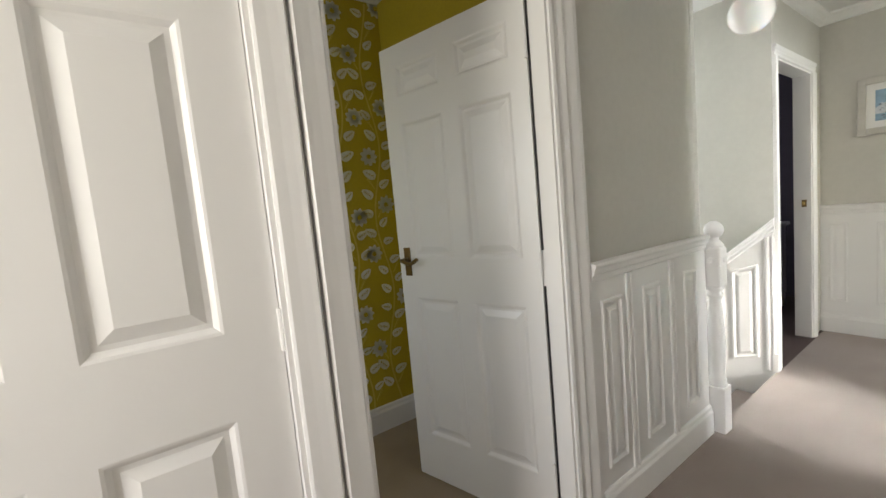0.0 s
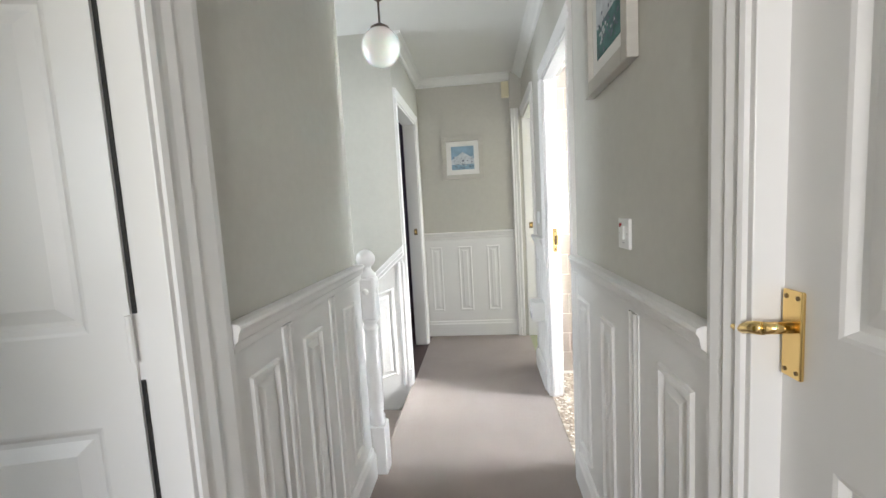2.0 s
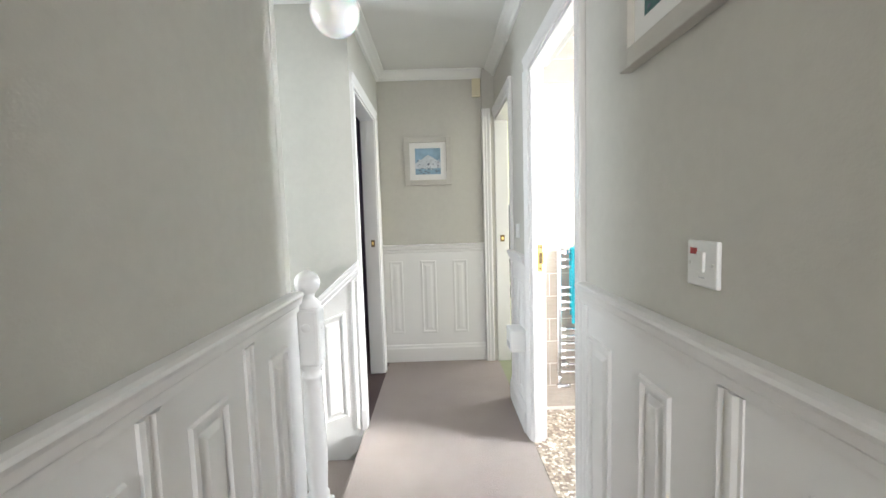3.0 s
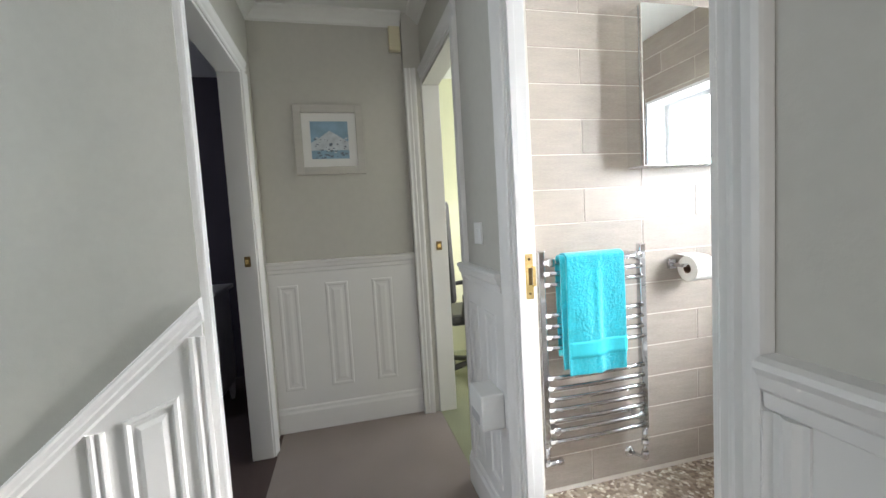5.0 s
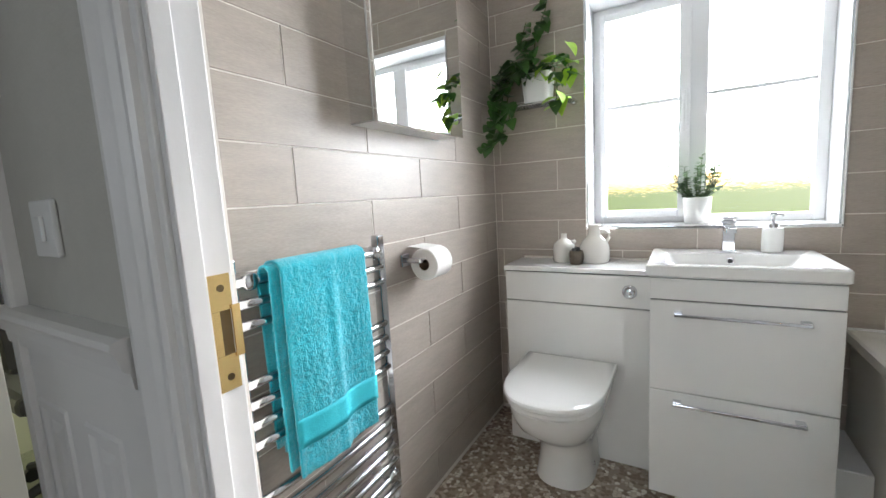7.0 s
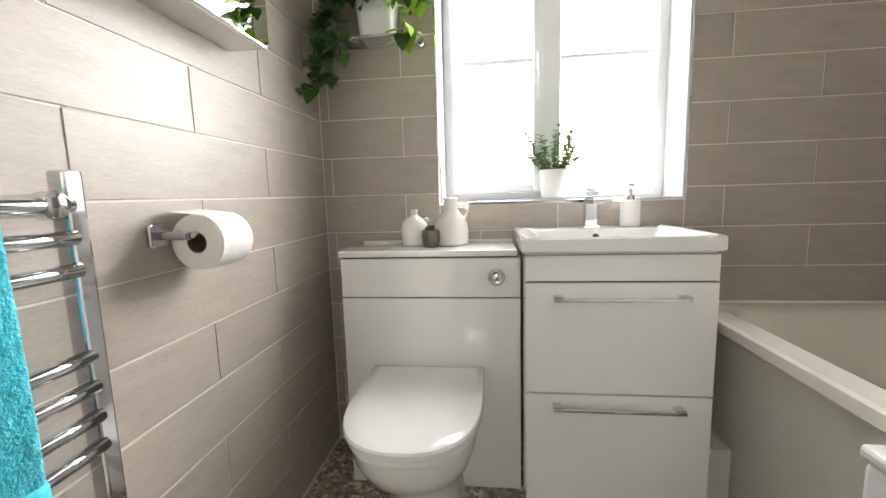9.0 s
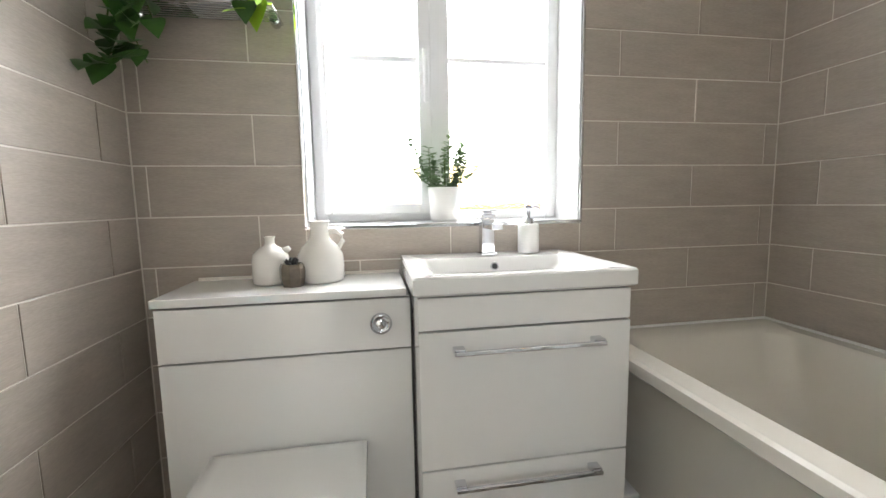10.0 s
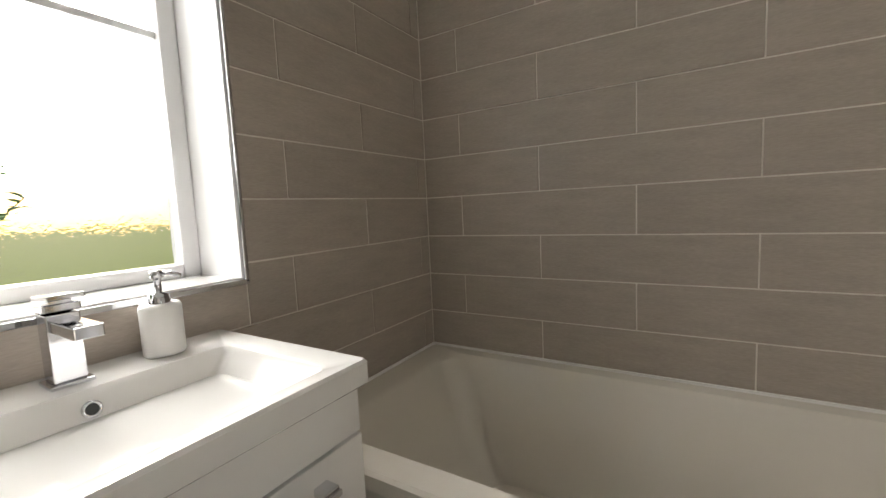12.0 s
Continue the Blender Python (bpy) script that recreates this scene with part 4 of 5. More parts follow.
# leaves
def leaf(bm, m, length, width, fold=0.25, heart=True):
    st = [(0, 0.05), (0.08, 0.75), (0.25, 1.0), (0.5, 0.85), (0.75, 0.5), (1, 0.0)] if heart else [(0, 0.1), (0.3, 0.9), (0.6, 0.9), (1, 0)]
    mid, lft, rgt = [], [], []
    for t, w in st:
        droop = -0.25 * t * t
        mid.append(bm.verts.new(m @ Vector((t * length, 0, droop * length))))
        lft.append(bm.verts.new(m @ Vector((t * length, w * width / 2, droop * length + fold * w * width / 2))))
        rgt.append(bm.verts.new(m @ Vector((t * length, -w * width / 2, droop * length + fold * w * width / 2))))
    for i in range(len(st) - 1):
        bm.faces.new((mid[i], mid[i + 1], lft[i + 1], lft[i]))
        bm.faces.new((rgt[i], rgt[i + 1], mid[i + 1], mid[i]))


def rot_to(d, roll=0.0):
    d = Vector(d).normalized()
    return d.to_track_quat("X", "Z").to_matrix().to_4x4() @ Matrix.Rotation(roll, 4, "X")


# corner shelf with trailing plant
SHZ = 1.575
shelf = thing("wire_shelf", (3.22, -1.86, SHZ), "chrome wire shelf on the tiled wall", "shelf")
for i in range(9):
    part("wire", tube(bmesh.new(), [(3.03, -1.905 + 0.013 * i, SHZ), (3.40, -1.905 + 0.013 * i, SHZ)], 0.0022, 6), CHROME, shelf)
part("front_rail", tube(bmesh.new(), [(3.40, BY, SHZ), (3.40, -1.80, SHZ), (3.03, -1.80, SHZ), (3.03, BY, SHZ)], 0.005, 8), CHROME, shelf)
for xx in (3.045, 3.385):
    m = Matrix.Translation((xx, BY, SHZ)) @ Matrix.Rotation(radians(-90), 4, "X")
    part("wall_mount", lathe(bmesh.new(), [(0.014, 0), (0.014, 0.03), (0.010, 0.036), (0, 0.036)], seg=16, m=m), CHROME, shelf)
pothos = thing("trailing_pothos", (3.19, -1.86, SHZ), "trailing green pothos in a square white pot", "potted plant")
bm = bmesh.new()
stack(bm, [rrect(bm, 3.135, 3.245, -1.912, -1.808, SHZ + 0.003, 0.02), rrect(bm, 3.122, 3.258, -1.915, -1.802, SHZ + 0.135, 0.02), rrect(bm, 3.130, 3.250, -1.907, -1.810, SHZ + 0.135, 0.02), rrect(bm, 3.132, 3.248, -1.905, -1.812, SHZ + 0.12, 0.02)])
part("pot", bm, POT, pothos)
rng = random.Random(11)
vines = [[(3.20, -1.86, 1.70), (3.25, -1.80, 1.76), (3.32, -1.78, 1.70), (3.36, -1.78, 1.60), (3.36, -1.79, 1.50), (3.33, -1.80, 1.42)],
         [(3.20, -1.86, 1.70), (3.27, -1.79, 1.75), (3.36, -1.80, 1.72), (3.40, -1.82, 1.62), (3.41, -1.80, 1.52), (3.40, -1.79, 1.44), (3.43, -1.76, 1.40)],
         [(3.20, -1.85, 1.70), (3.30, -1.83, 1.78), (3.38, -1.83, 1.74), (3.41, -1.84, 1.60)],
         [(3.20, -1.85, 1.70), (3.22, -1.79, 1.78), (3.29, -1.76, 1.70), (3.31, -1.77, 1.58), (3.30, -1.78, 1.50)],
         [(3.17, -1.85, 1.70), (3.12, -1.79, 1.76), (3.09, -1.77, 1.70), (3.08, -1.77, 1.62), (3.09, -1.775, 1.54)],
         [(3.17, -1.86, 1.70), (3.08, -1.82, 1.77), (3.04, -1.80, 1.72), (3.03, -1.79, 1.66)],
         [(3.20, -1.86, 1.70), (3.21, -1.86, 1.80), (3.19, -1.86, 1.90), (3.15, -1.87, 1.99), (3.14, -1.87, 2.08)],
         [(3.19, -1.86, 1.70), (3.22, -1.84, 1.78), (3.26, -1.84, 1.86), (3.24, -1.86, 1.95)]]
vines += [[(3.20, -1.85, 1.70), (3.28, -1.80, 1.72), (3.35, -1.79, 1.66), (3.37, -1.80, 1.56)], [(3.20, -1.85, 1.70), (3.31, -1.84, 1.74), (3.39, -1.80, 1.66), (3.40, -1.81, 1.58)]]
for vi, pts in enumerate(vines):
    sm = bmesh.new()
    tube(sm, pts, 0.0022, 5)
    part("stem", sm, STEM, pothos, soft=True)
    pv = [Vector(p) for p in pts]
    for s in range(1, len(pv)):
        for k in range(5):
            p = pv[s - 1].lerp(pv[s], (k + rng.random()) / 5)
            a = rng.uniform(0, 6.28)
            d = Vector((math.cos(a) * 0.8, 0.55 + 0.4 * rng.random(), rng.uniform(-0.9, 0.1)))
            if p.x > 3.36:
                d.x = -abs(d.x)
            bm = bmesh.new()
            ln = rng.uniform(0.05, 0.088)
            leaf(bm, Matrix.Translation(p) @ rot_to(d, rng.uniform(-0.5, 0.5)), ln, ln * 0.78)
            lime = vi in (4, 5) and rng.random() < 0.5
            part("leaf", bm, LIME if lime else LEAF, pothos, soft=True)
for p, d in (((3.04, -1.79, 1.80), (-0.5, 0.3, -0.55)), ((3.03, -1.78, 1.69), (-0.15, 0.3, -0.9)), ((3.06, -1.79, 1.58), (0.1, 0.4, -0.9))):
    bm = bmesh.new()
    leaf(bm, Matrix.Translation(p) @ rot_to(d), 0.085, 0.062)
    part("leaf", bm, LIME, pothos, "bright lime young leaf", soft=True)

# herb on the sill
herb = thing("sill_herb", (2.552, -2.02, WZ0), "small leafy herb in a round white pot on the sill", "potted plant")
part("pot", lathe(bmesh.new(), [(0, 0), (0.042, 0), (0.048, 0.006), (0.055, 0.108), (0.053, 0.112), (0.048, 0.108), (0.046, 0.095), (0, 0.095)], (2.552, -2.02, WZ0), 32), POT, herb, soft=True)
part("soil", lathe(bmesh.new(), [(0.046, 0.097), (0.02, 0.101), (0, 0.102)], (2.552, -2.02, WZ0), 20), SOIL, herb)
rng = random.Random(5)
for i in range(26):
    a, sp = rng.uniform(0, 6.28), rng.uniform(0.05, 1.0)
    base = Vector((2.552 + 0.025 * math.cos(a), -2.02 + 0.025 * math.sin(a), WZ0 + 0.10))
    ht = rng.uniform(0.07, 0.165) * (1.0 if i % 4 else 1.25)
    tip = base + Vector((math.cos(a) * 0.11 * sp, math.sin(a) * 0.04 * sp, ht))
    mid = base.lerp(tip, 0.5) + Vector((math.cos(a) * 0.012, 0, 0))
    sb = bmesh.new()
    tube(sb, [base, mid, tip], 0.0011, 5)
    part("stem", sb, STEM, herb)
    for k in range(11):
        t = 0.1 + 0.9 * k / 10
        p = base.lerp(mid, t * 2) if t < 0.5 else mid.lerp(tip, t * 2 - 1)
        for q in range(2):
            b = rng.uniform(0, 6.28)
            bm = bmesh.new()
            ln = rng.uniform(0.018, 0.030)
            leaf(bm, Matrix.Translation(p) @ rot_to((math.cos(b), math.sin(b), rng.uniform(0.1, 0.9))), ln, ln * 0.75, 0.2, False)
            if k == 0 and q == 0:
                tuft = bm
            else:
                me = bpy.data.meshes.new("tmp")
                bm.to_mesh(me)
                bm.free()
                tuft.from_mesh(me)
                bpy.data.meshes.remove(me)
    part("leaf_spray", tuft, HERB, herb)

# bath
bath = thing("bathtub", (1.79, -1.1, 0), "white acrylic straight bath with a pale side panel", "bathtub")
bm = bmesh.new()
b0, b1, ya, yb = BX0 + 0.002, 2.08, BY + 0.002, YR - 0.152
stack(bm, [rrect(bm, b0, b1 - 0.005, ya, yb, 0.565, 0.01), rrect(bm, b0, b1, ya, yb, 0.57, 0.012), rrect(bm, b0, b1, ya, yb, 0.602, 0.012), rrect(bm, b0 + 0.006, b1 - 0.007, ya + 0.006, yb - 0.006, 0.610, 0.015),
           rrect(bm, b0 + 0.05, b1 - 0.075, ya + 0.085, yb - 0.075, 0.609, 0.07, 5), rrect(bm, b0 + 0.062, b1 - 0.088, ya + 0.105, yb - 0.09, 0.595, 0.07, 5),
           rrect(bm, b0 + 0.09, b1 - 0.11, ya + 0.20, yb - 0.13, 0.35, 0.08, 5), rrect(bm, b0 + 0.12, b1 - 0.14, ya + 0.30, yb - 0.16, 0.21, 0.08, 5), rrect(bm, b0 + 0.17, b1 - 0.19, ya + 0.38, yb - 0.22, 0.19, 0.06, 5)], cap0=False)
part("tub", bm, ACRYLIC, bath, soft=True)
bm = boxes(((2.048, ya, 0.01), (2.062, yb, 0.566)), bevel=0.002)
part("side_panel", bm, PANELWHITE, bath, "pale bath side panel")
part("sealant", boxes(((b0, ya, 0.608), (b0 + 0.006, yb, 0.618)), ((b0, ya, 0.608), (2.075, ya + 0.006, 0.618))), MOUNT, bath)

# slim bin beside the bath
bin_ = thing("slim_bin", (2.14, -1.01, 0.004), "slim white lidded bathroom bin beside the bath", "bin")
part("body", boxes(((2.09, -1.055, 0.005), (2.192, -0.962, 0.575)), bevel=0.012), PLASTIC, bin_)
part("lid", boxes(((2.086, -1.06, 0.577), (2.197, -0.957, 0.602)), bevel=0.008), PLASTIC, bin_)
structure("pipe_boxing", boxes(((2.065, -1.91, 0.005), (2.18, -1.62, 0.22)), bevel=0.004), PLASTIC, "white pipe boxing between vanity and bath", "trim")

# towel radiator
rad = thing("towel_radiator", (3.37, -0.63, 0.3), "chrome ladder towel radiator on the tiled wall", "radiator")
RX = 3.385
for yy in (-0.392, -0.862):
    part("upright", boxes(((RX - 0.014, yy - 0.014, 0.262), (RX + 0.014, yy + 0.014, 1.078)), bevel=0.004), CHROME, rad)
for z in (1.03, 0.985, 0.94, 0.815, 0.77, 0.725, 0.68, 0.555, 0.51, 0.465, 0.42, 0.375, 0.33, 0.285):
    ys = [-0.40 - 0.454 * k / 8 for k in range(9)]
    part("rung", tube(bmesh.new(), [(RX - 0.012 - 0.007 * (1 - ((k - 4) / 4) ** 2), y, z) for k, y in enumerate(ys)], 0.0105, 10), CHROME, rad, soft=True)
for yy, z in ((-0.43, 1.03), (-0.83, 1.03), (-0.43, 0.33), (-0.83, 0.33)):
    m = Matrix.Translation((BX1, yy, z)) @ Matrix.Rotation(radians(-90), 4, "Y")
    part("bracket", lathe(bmesh.new(), [(0.016, 0), (0.016, 0.06), (0.019, 0.062), (0.019, 0.085), (0.014, 0.09), (0, 0.09)], seg=18, m=m), CHROME, rad, soft=True)
bm = bmesh.new()
tube(bm, [(RX, -0.862, 0.262), (RX, -0.862, 0.20)], 0.012, 12)
tube(bm, [(RX, -0.862, 0.215), (RX, -0.862, 0.135), (RX + 0.01, -0.855, 0.125), (BX1, -0.83, 0.125)], 0.009, 12)
lathe(bm, [(0.016, 0.185), (0.016, 0.205), (0.013, 0.208)], (RX, -0.862, 0), 14)
lathe(bm, [(0.014, 0.12), (0.016, 0.13), (0.016, 0.15), (0.013, 0.155)], (RX, -0.862, 0), 14)
part("valve", bm, CHROME, rad, soft=True)
m = Matrix.Translation((BX1, -0.83, 0.125)) @ Matrix.Rotation(radians(-90), 4, "Y")
part("pipe_collar", lathe(bmesh.new(), [(0.024, 0), (0.022, 0.006), (0.010, 0.010)], seg=18, m=m), CHROME, rad, soft=True)
bm = bmesh.new()
tube(bm, [(RX, -0.392, 0.262), (RX, -0.392, 0.19)], 0.010, 12)
tube(bm, [(RX + 0.0, -0.38, 0.185), (RX, -0.46, 0.19)], 0.014, 12)
tube(bm, [(RX, -0.40, 0.185), (BX1, -0.40, 0.17)], 0.009, 12)
part("valve", bm, CHROME, rad, soft=True)

# towel
towel = thing("bath_towel", (3.345, -0.60, 1.05), "turquoise terry towel folded over the radiator", "towel")


def towel_sheet(y0, y1, z_front, z_back, x_off, seed):
    """A doubled sheet over the top rung: front drop, fold and back drop."""
    bm = bmesh.new()
    rng = random.Random(seed)
    path = [(RX - 0.050 - x_off, z_front + (1.035 - z_front) * i / 110) for i in range(111)]
    path += [(RX - 0.028 - (0.024 + x_off) * math.cos(radians(a)), 1.038 + (0.022 + x_off * 0.5) * math.sin(radians(a))) for a in range(15, 180, 15)]
    path += [(RX - 0.003, 1.03 - (1.03 - z_back) * i / 14) for i in range(15)]
    rows = []
    for j, (px, pz) in enumerate(path):
        row = []
        for k in range(61):
            t = k / 60
            yy = y0 + (y1 - y0) * t
            drop = max(0.0, 1.04 - pz)
            wob = 0.006 * math.sin(9 * t + 3 * drop + seed) * min(1, drop * 4) + 0.007 * math.exp(-((t - 0.48) / 0.06) ** 2) * min(1, drop * 6 + 0.3)
            fuzz = 0.0030 * noise.noise(Vector((yy * 130, pz * 130, px * 100 + seed))) + 0.0015 * noise.noise(Vector((yy * 290, pz * 290, seed)))
            front = j < 114
            row.append(bm.verts.new((px - (wob + fuzz if front else -0.0) , yy - 0.012 * drop * (t - 0.2), pz - (0.012 * t * (1 if j < 111 else 0)) * drop)))
        rows.append(row)
    for A, B in zip(rows, rows[1:]):
        for i in range(60):
            bm.faces.new((A[i], A[i + 1], B[i + 1], B[i]))
    return bm


bm = towel_sheet(-0.735, -0.475, 0.575, 0.62, 0.006, 1)
t1 = part("front_fold", bm, TOWEL, towel, soft=True)
md = t1.modifiers.new("thick", "SOLIDIFY")
md.thickness, md.offset = 0.007, 0
bm = towel_sheet(-0.70, -0.455, 0.60, 0.64, -0.006, 2)
t2 = part("back_fold", bm, TOWEL, towel, soft=True)
md = t2.modifiers.new("thick", "SOLIDIFY")
md.thickness, md.offset = 0.006, 0
bm = bmesh.new()
rows = []
for z in (0.645, 0.66, 0.68, 0.70, 0.71):
    row = []
    for k in range(19):
        t = k / 18
        drop = 1.04 - z
        wob = 0.006 * math.sin(9 * t + 3 * drop + 1) + 0.007 * math.exp(-((t - 0.48) / 0.06) ** 2)
        yy = -0.735 + 0.26 * t
        row.append(bm.verts.new((RX - 0.0615 - wob, yy - 0.012 * drop * (t - 0.2), z - 0.012 * t * drop)))
    rows.append(row)
for A, B in zip(rows, rows[1:]):
    for i in range(18):
        bm.faces.new((A[i], A[i + 1], B[i + 1], B[i]))
bd = part("woven_band", bm, TOWEL_BAND, towel, "flat woven border band", soft=True)
md = bd.modifiers.new("thick", "SOLIDIFY")
md.thickness, md.offset = 0.004, 0

# mirrored cabinet
cab = thing("mirror_cabinet", (3.40, -1.117, 1.4), "mirrored bathroom wall cabinet", "cabinet")
part("body", boxes(((3.362, -1.373, 1.402), (BX1 - 0.001, -0.862, 2.05)), bevel=0.001), SATIN, cab)
part("mirror_door", boxes(((3.345, -1.377, 1.40), (3.361, -0.859, 2.052)), bevel=0.003), MIRROR, cab)
part("side_mirror", boxes(((3.365, -0.861, 1.405), (BX1 - 0.003, -0.8585, 2.047))), MIRROR, cab)

# toilet roll and holder
hold = thing("toilet_roll_holder", (3.45, -1.072, 0.965), "chrome toilet roll holder on the tiles", "toilet roll holder")
part("wall_plate", boxes(((3.437, -1.094, 0.945), (BX1 - 0.001, -1.050, 0.989)), bevel=0.003), CHROME, hold)
bm = bmesh.new()
box(bm, (3.375, -1.079, 0.958), (3.440, -1.065, 0.974), 0.003)
box(bm, (3.370, -1.217, 0.958), (3.384, -1.066, 0.974), 0.003)
part("arm", bm, CHROME, hold)
roll = thing("toilet_roll", (3.377, -1.147, 0.955), "white toilet roll hanging on the holder", "toilet roll")
m = Matrix.Translation((3.377, -1.092, 0.950)) @ Matrix.Rotation(radians(90), 4, "X")
part("paper", lathe(bmesh.new(), [(0.021, 0.0), (0.053, 0.0), (0.056, 0.003), (0.056, 0.102), (0.053, 0.105), (0.021, 0.105), (0.021, 0.0)], seg=40, m=m), PAPER, roll, soft=False)
part("core", lathe(bmesh.new(), [(0.0195, 0.0005), (0.021, 0.0005), (0.021, 0.1045), (0.0195, 0.1045), (0.0195, 0.0005)], seg=24, m=m), CARD, roll)
bm = bmesh.new()
box(bm, (-0.03, -0.108, 0), (0.045, -0.002, 0.0012))
bm.transform(Matrix.Translation((3.395, -1.092, 1.007)) @ Matrix.Rotation(radians(-6), 4, "Y"))
part("loose_sheet", bm, PAPER, roll)

# brass strike plate on the bathroom jamb
strike = thing("strike_plate", (3.09, YR - 0.03, 1.05), "brass strike plate on the bathroom door jamb", "strike plate")
sx = 3.0905
part("plate", boxes(((sx - 0.0015, YR - 0.058, 0.955), (sx, YR - 0.031, 1.000)), ((sx - 0.0015, YR - 0.058, 1.056), (sx, YR - 0.031, 1.101)), ((sx - 0.0015, YR - 0.041, 1.000), (sx, YR - 0.031, 1.056)), bevel=0.0004), BRASS, strike)
part("lip", boxes(((sx - 0.004, YR - 0.066, 0.995), (sx - 0.0017, YR - 0.0545, 1.061)), bevel=0.0008), BRASS, strike)
part("keep", boxes(((sx - 0.001, YR - 0.0545, 1.000), (sx - 0.0003, YR - 0.041, 1.056))), AGED, strike)
for z in (0.972, 1.084):
    m = Matrix.Translation((sx - 0.0015, YR - 0.045, z)) @ Matrix.Rotation(radians(-90), 4, "Y")
    part("screw", lathe(bmesh.new(), [(0, 0.0010), (0.0045, 0.0008), (0.0045, 0)], seg=12, m=m), AGED, strike)

# ---- landing things ----
def picture(name, m, w, h, label, alt=False):
    """A framed print in the frame m (x across, y up, z out), its centre at the origin."""
    root = thing(name, m.translation, label, "picture")
    fw, d = 0.045, 0.030
    bm = bmesh.new()
    box(bm, (-w / 2, -h / 2, 0), (-w / 2 + fw, h / 2, d), 0.003)
    box(bm, (w / 2 - fw, -h / 2, 0), (w / 2, h / 2, d), 0.003)
    box(bm, (-w / 2 + fw, -h / 2, 0), (w / 2 - fw, -h / 2 + fw, d), 0.003)
    box(bm, (-w / 2 + fw, h / 2 - fw, 0), (w / 2 - fw, h / 2, d), 0.003)
    bm.transform(m)
    part("frame", bm, FRAMEWOOD, root)
    bm = box(bmesh.new(), (-w / 2 + fw, -h / 2 + fw, 0.006), (w / 2 - fw, h / 2 - fw, 0.012))
    bm.transform(m)
    part("mount", bm, MOUNT, root)
    pw, ph = w * 0.27, h * 0.27
    bm = box(bmesh.new(), (-pw, -ph, 0.012), (pw, ph, 0.0135))
    bm.transform(m)
    art = part("print", bm, ARTTEAL if alt else ARTSKY, root, "pale coastal print")
    rng = random.Random(3 if alt else 8)
    bm = bmesh.new()
    outline = [(-pw, -ph * 0.15), (-pw * 0.4, ph * 0.22), (0, ph * 0.5), (pw * 0.35, ph * 0.3), (pw, -ph * 0.1), (pw, -ph * 0.55), (-pw, -ph * 0.55)]
    if alt:
        outline = [(-pw, ph * 0.9), (-pw * 0.2, ph * 0.4), (pw * 0.3, ph * 0.8), (pw, ph * 0.3), (pw, -ph * 0.1), (-pw, -ph * 0.2)]
    bm.faces.new([bm.verts.new((a, b, 0.0142)) for a, b in outline])
    bm.transform(m)
    part("hill", bm, ARTWHITE, root)
    bm = bmesh.new()
    for i in range(46):
        a, b = rng.uniform(-pw * 0.9, pw * 0.82), rng.uniform(-ph, ph * 0.05)
        s = rng.uniform(0.003, 0.011)
        box(bm, (a, b, 0.0144), (min(a + s * 1.6, pw), b + s, 0.0148))
    bm.transform(m)
    part("houses", bm, ARTDARK, root)
    bm = bmesh.new()
    for i in range(30):
        a, b = rng.uniform(-pw * 0.9, pw * 0.82), rng.uniform(-ph * 0.7, ph * 0.1)
        s = rng.uniform(0.004, 0.010)
        box(bm, (a, b, 0.0149), (min(a + s * 1.5, pw), b + s, 0.0152))
    bm.transform(m)
    part("roofs", bm, ARTWHITE, root)
    return root


picture("framed_print", frame_at((XE - 0.001, 0.407, 1.738), (0, -1, 0), (-1, 0, 0)), 0.40, 0.405, "coastal village print in a square driftwood frame")
picture("framed_print", frame_at((1.765, YR + 0.001, 1.82), (-1, 0, 0), (0, 1, 0)), 0.41, 0.42, "teal harbour print in a deep pale frame", True)

# fused switch on the landing wall
sp = thing("fused_switch", (1.665, YR, 1.165), "white fused switch plate with a red neon", "switch")
part("plate", boxes(((1.622, YR + 0.0005, 1.122), (1.708, YR + 0.010, 1.208)), bevel=0.003), PLASTIC, sp)
part("back_box", boxes(((1.625, YR + 0.0003, 1.125), (1.705, YR + 0.0006, 1.205))), PLASTIC, sp)
part("rocker", boxes(((1.652, YR + 0.010, 1.15), (1.672, YR + 0.016, 1.188)), bevel=0.002), PLASTIC, sp)
part("neon", boxes(((1.678, YR + 0.0095, 1.182), (1.697, YR + 0.0115, 1.194)), bevel=0.0005), RED, sp)
for xx in (1.634, 1.697):
    part("screw", boxes(((xx - 0.003, YR + 0.0098, 1.162), (xx + 0.003, YR + 0.0112, 1.168)), bevel=0.001), SATIN, sp)
part("lettering", boxes(((1.655, YR + 0.0098, 1.138), (1.672, YR + 0.0103, 1.141))), GREYPLASTIC, sp)

ls = thing("light_switch", (3.36, YR, 1.2), "white rocker light switch", "switch")
part("plate", boxes(((3.394, YR + 0.0005, 1.122), (3.480, YR + 0.009, 1.208)), bevel=0.003), PLASTIC, ls)
part("rocker", boxes(((3.424, YR + 0.009, 1.146), (3.448, YR + 0.015, 1.184)), bevel=0.002), PLASTIC, ls)
ob = thing("wall_box", (3.50, YR, 0.3), "small white plastic box on the wainscot", "socket box")
part("case", boxes(((3.215, YR + 0.012, 0.47), (3.355, YR + 0.10, 0.60)), bevel=0.006), PLASTIC, ob)
part("grille", boxes(((3.24, YR + 0.10, 0.485), (3.33, YR + 0.102, 0.52))), GREYPLASTIC, ob)
al = thing("alarm_sensor", (XE, -0.01, 2.33), "cream alarm sensor in the corner under the coving", "alarm sensor")
part("case", boxes(((XE - 0.045, -0.05, 2.262), (XE - 0.001, 0.02, 2.405)), bevel=0.006), CREAM, al)

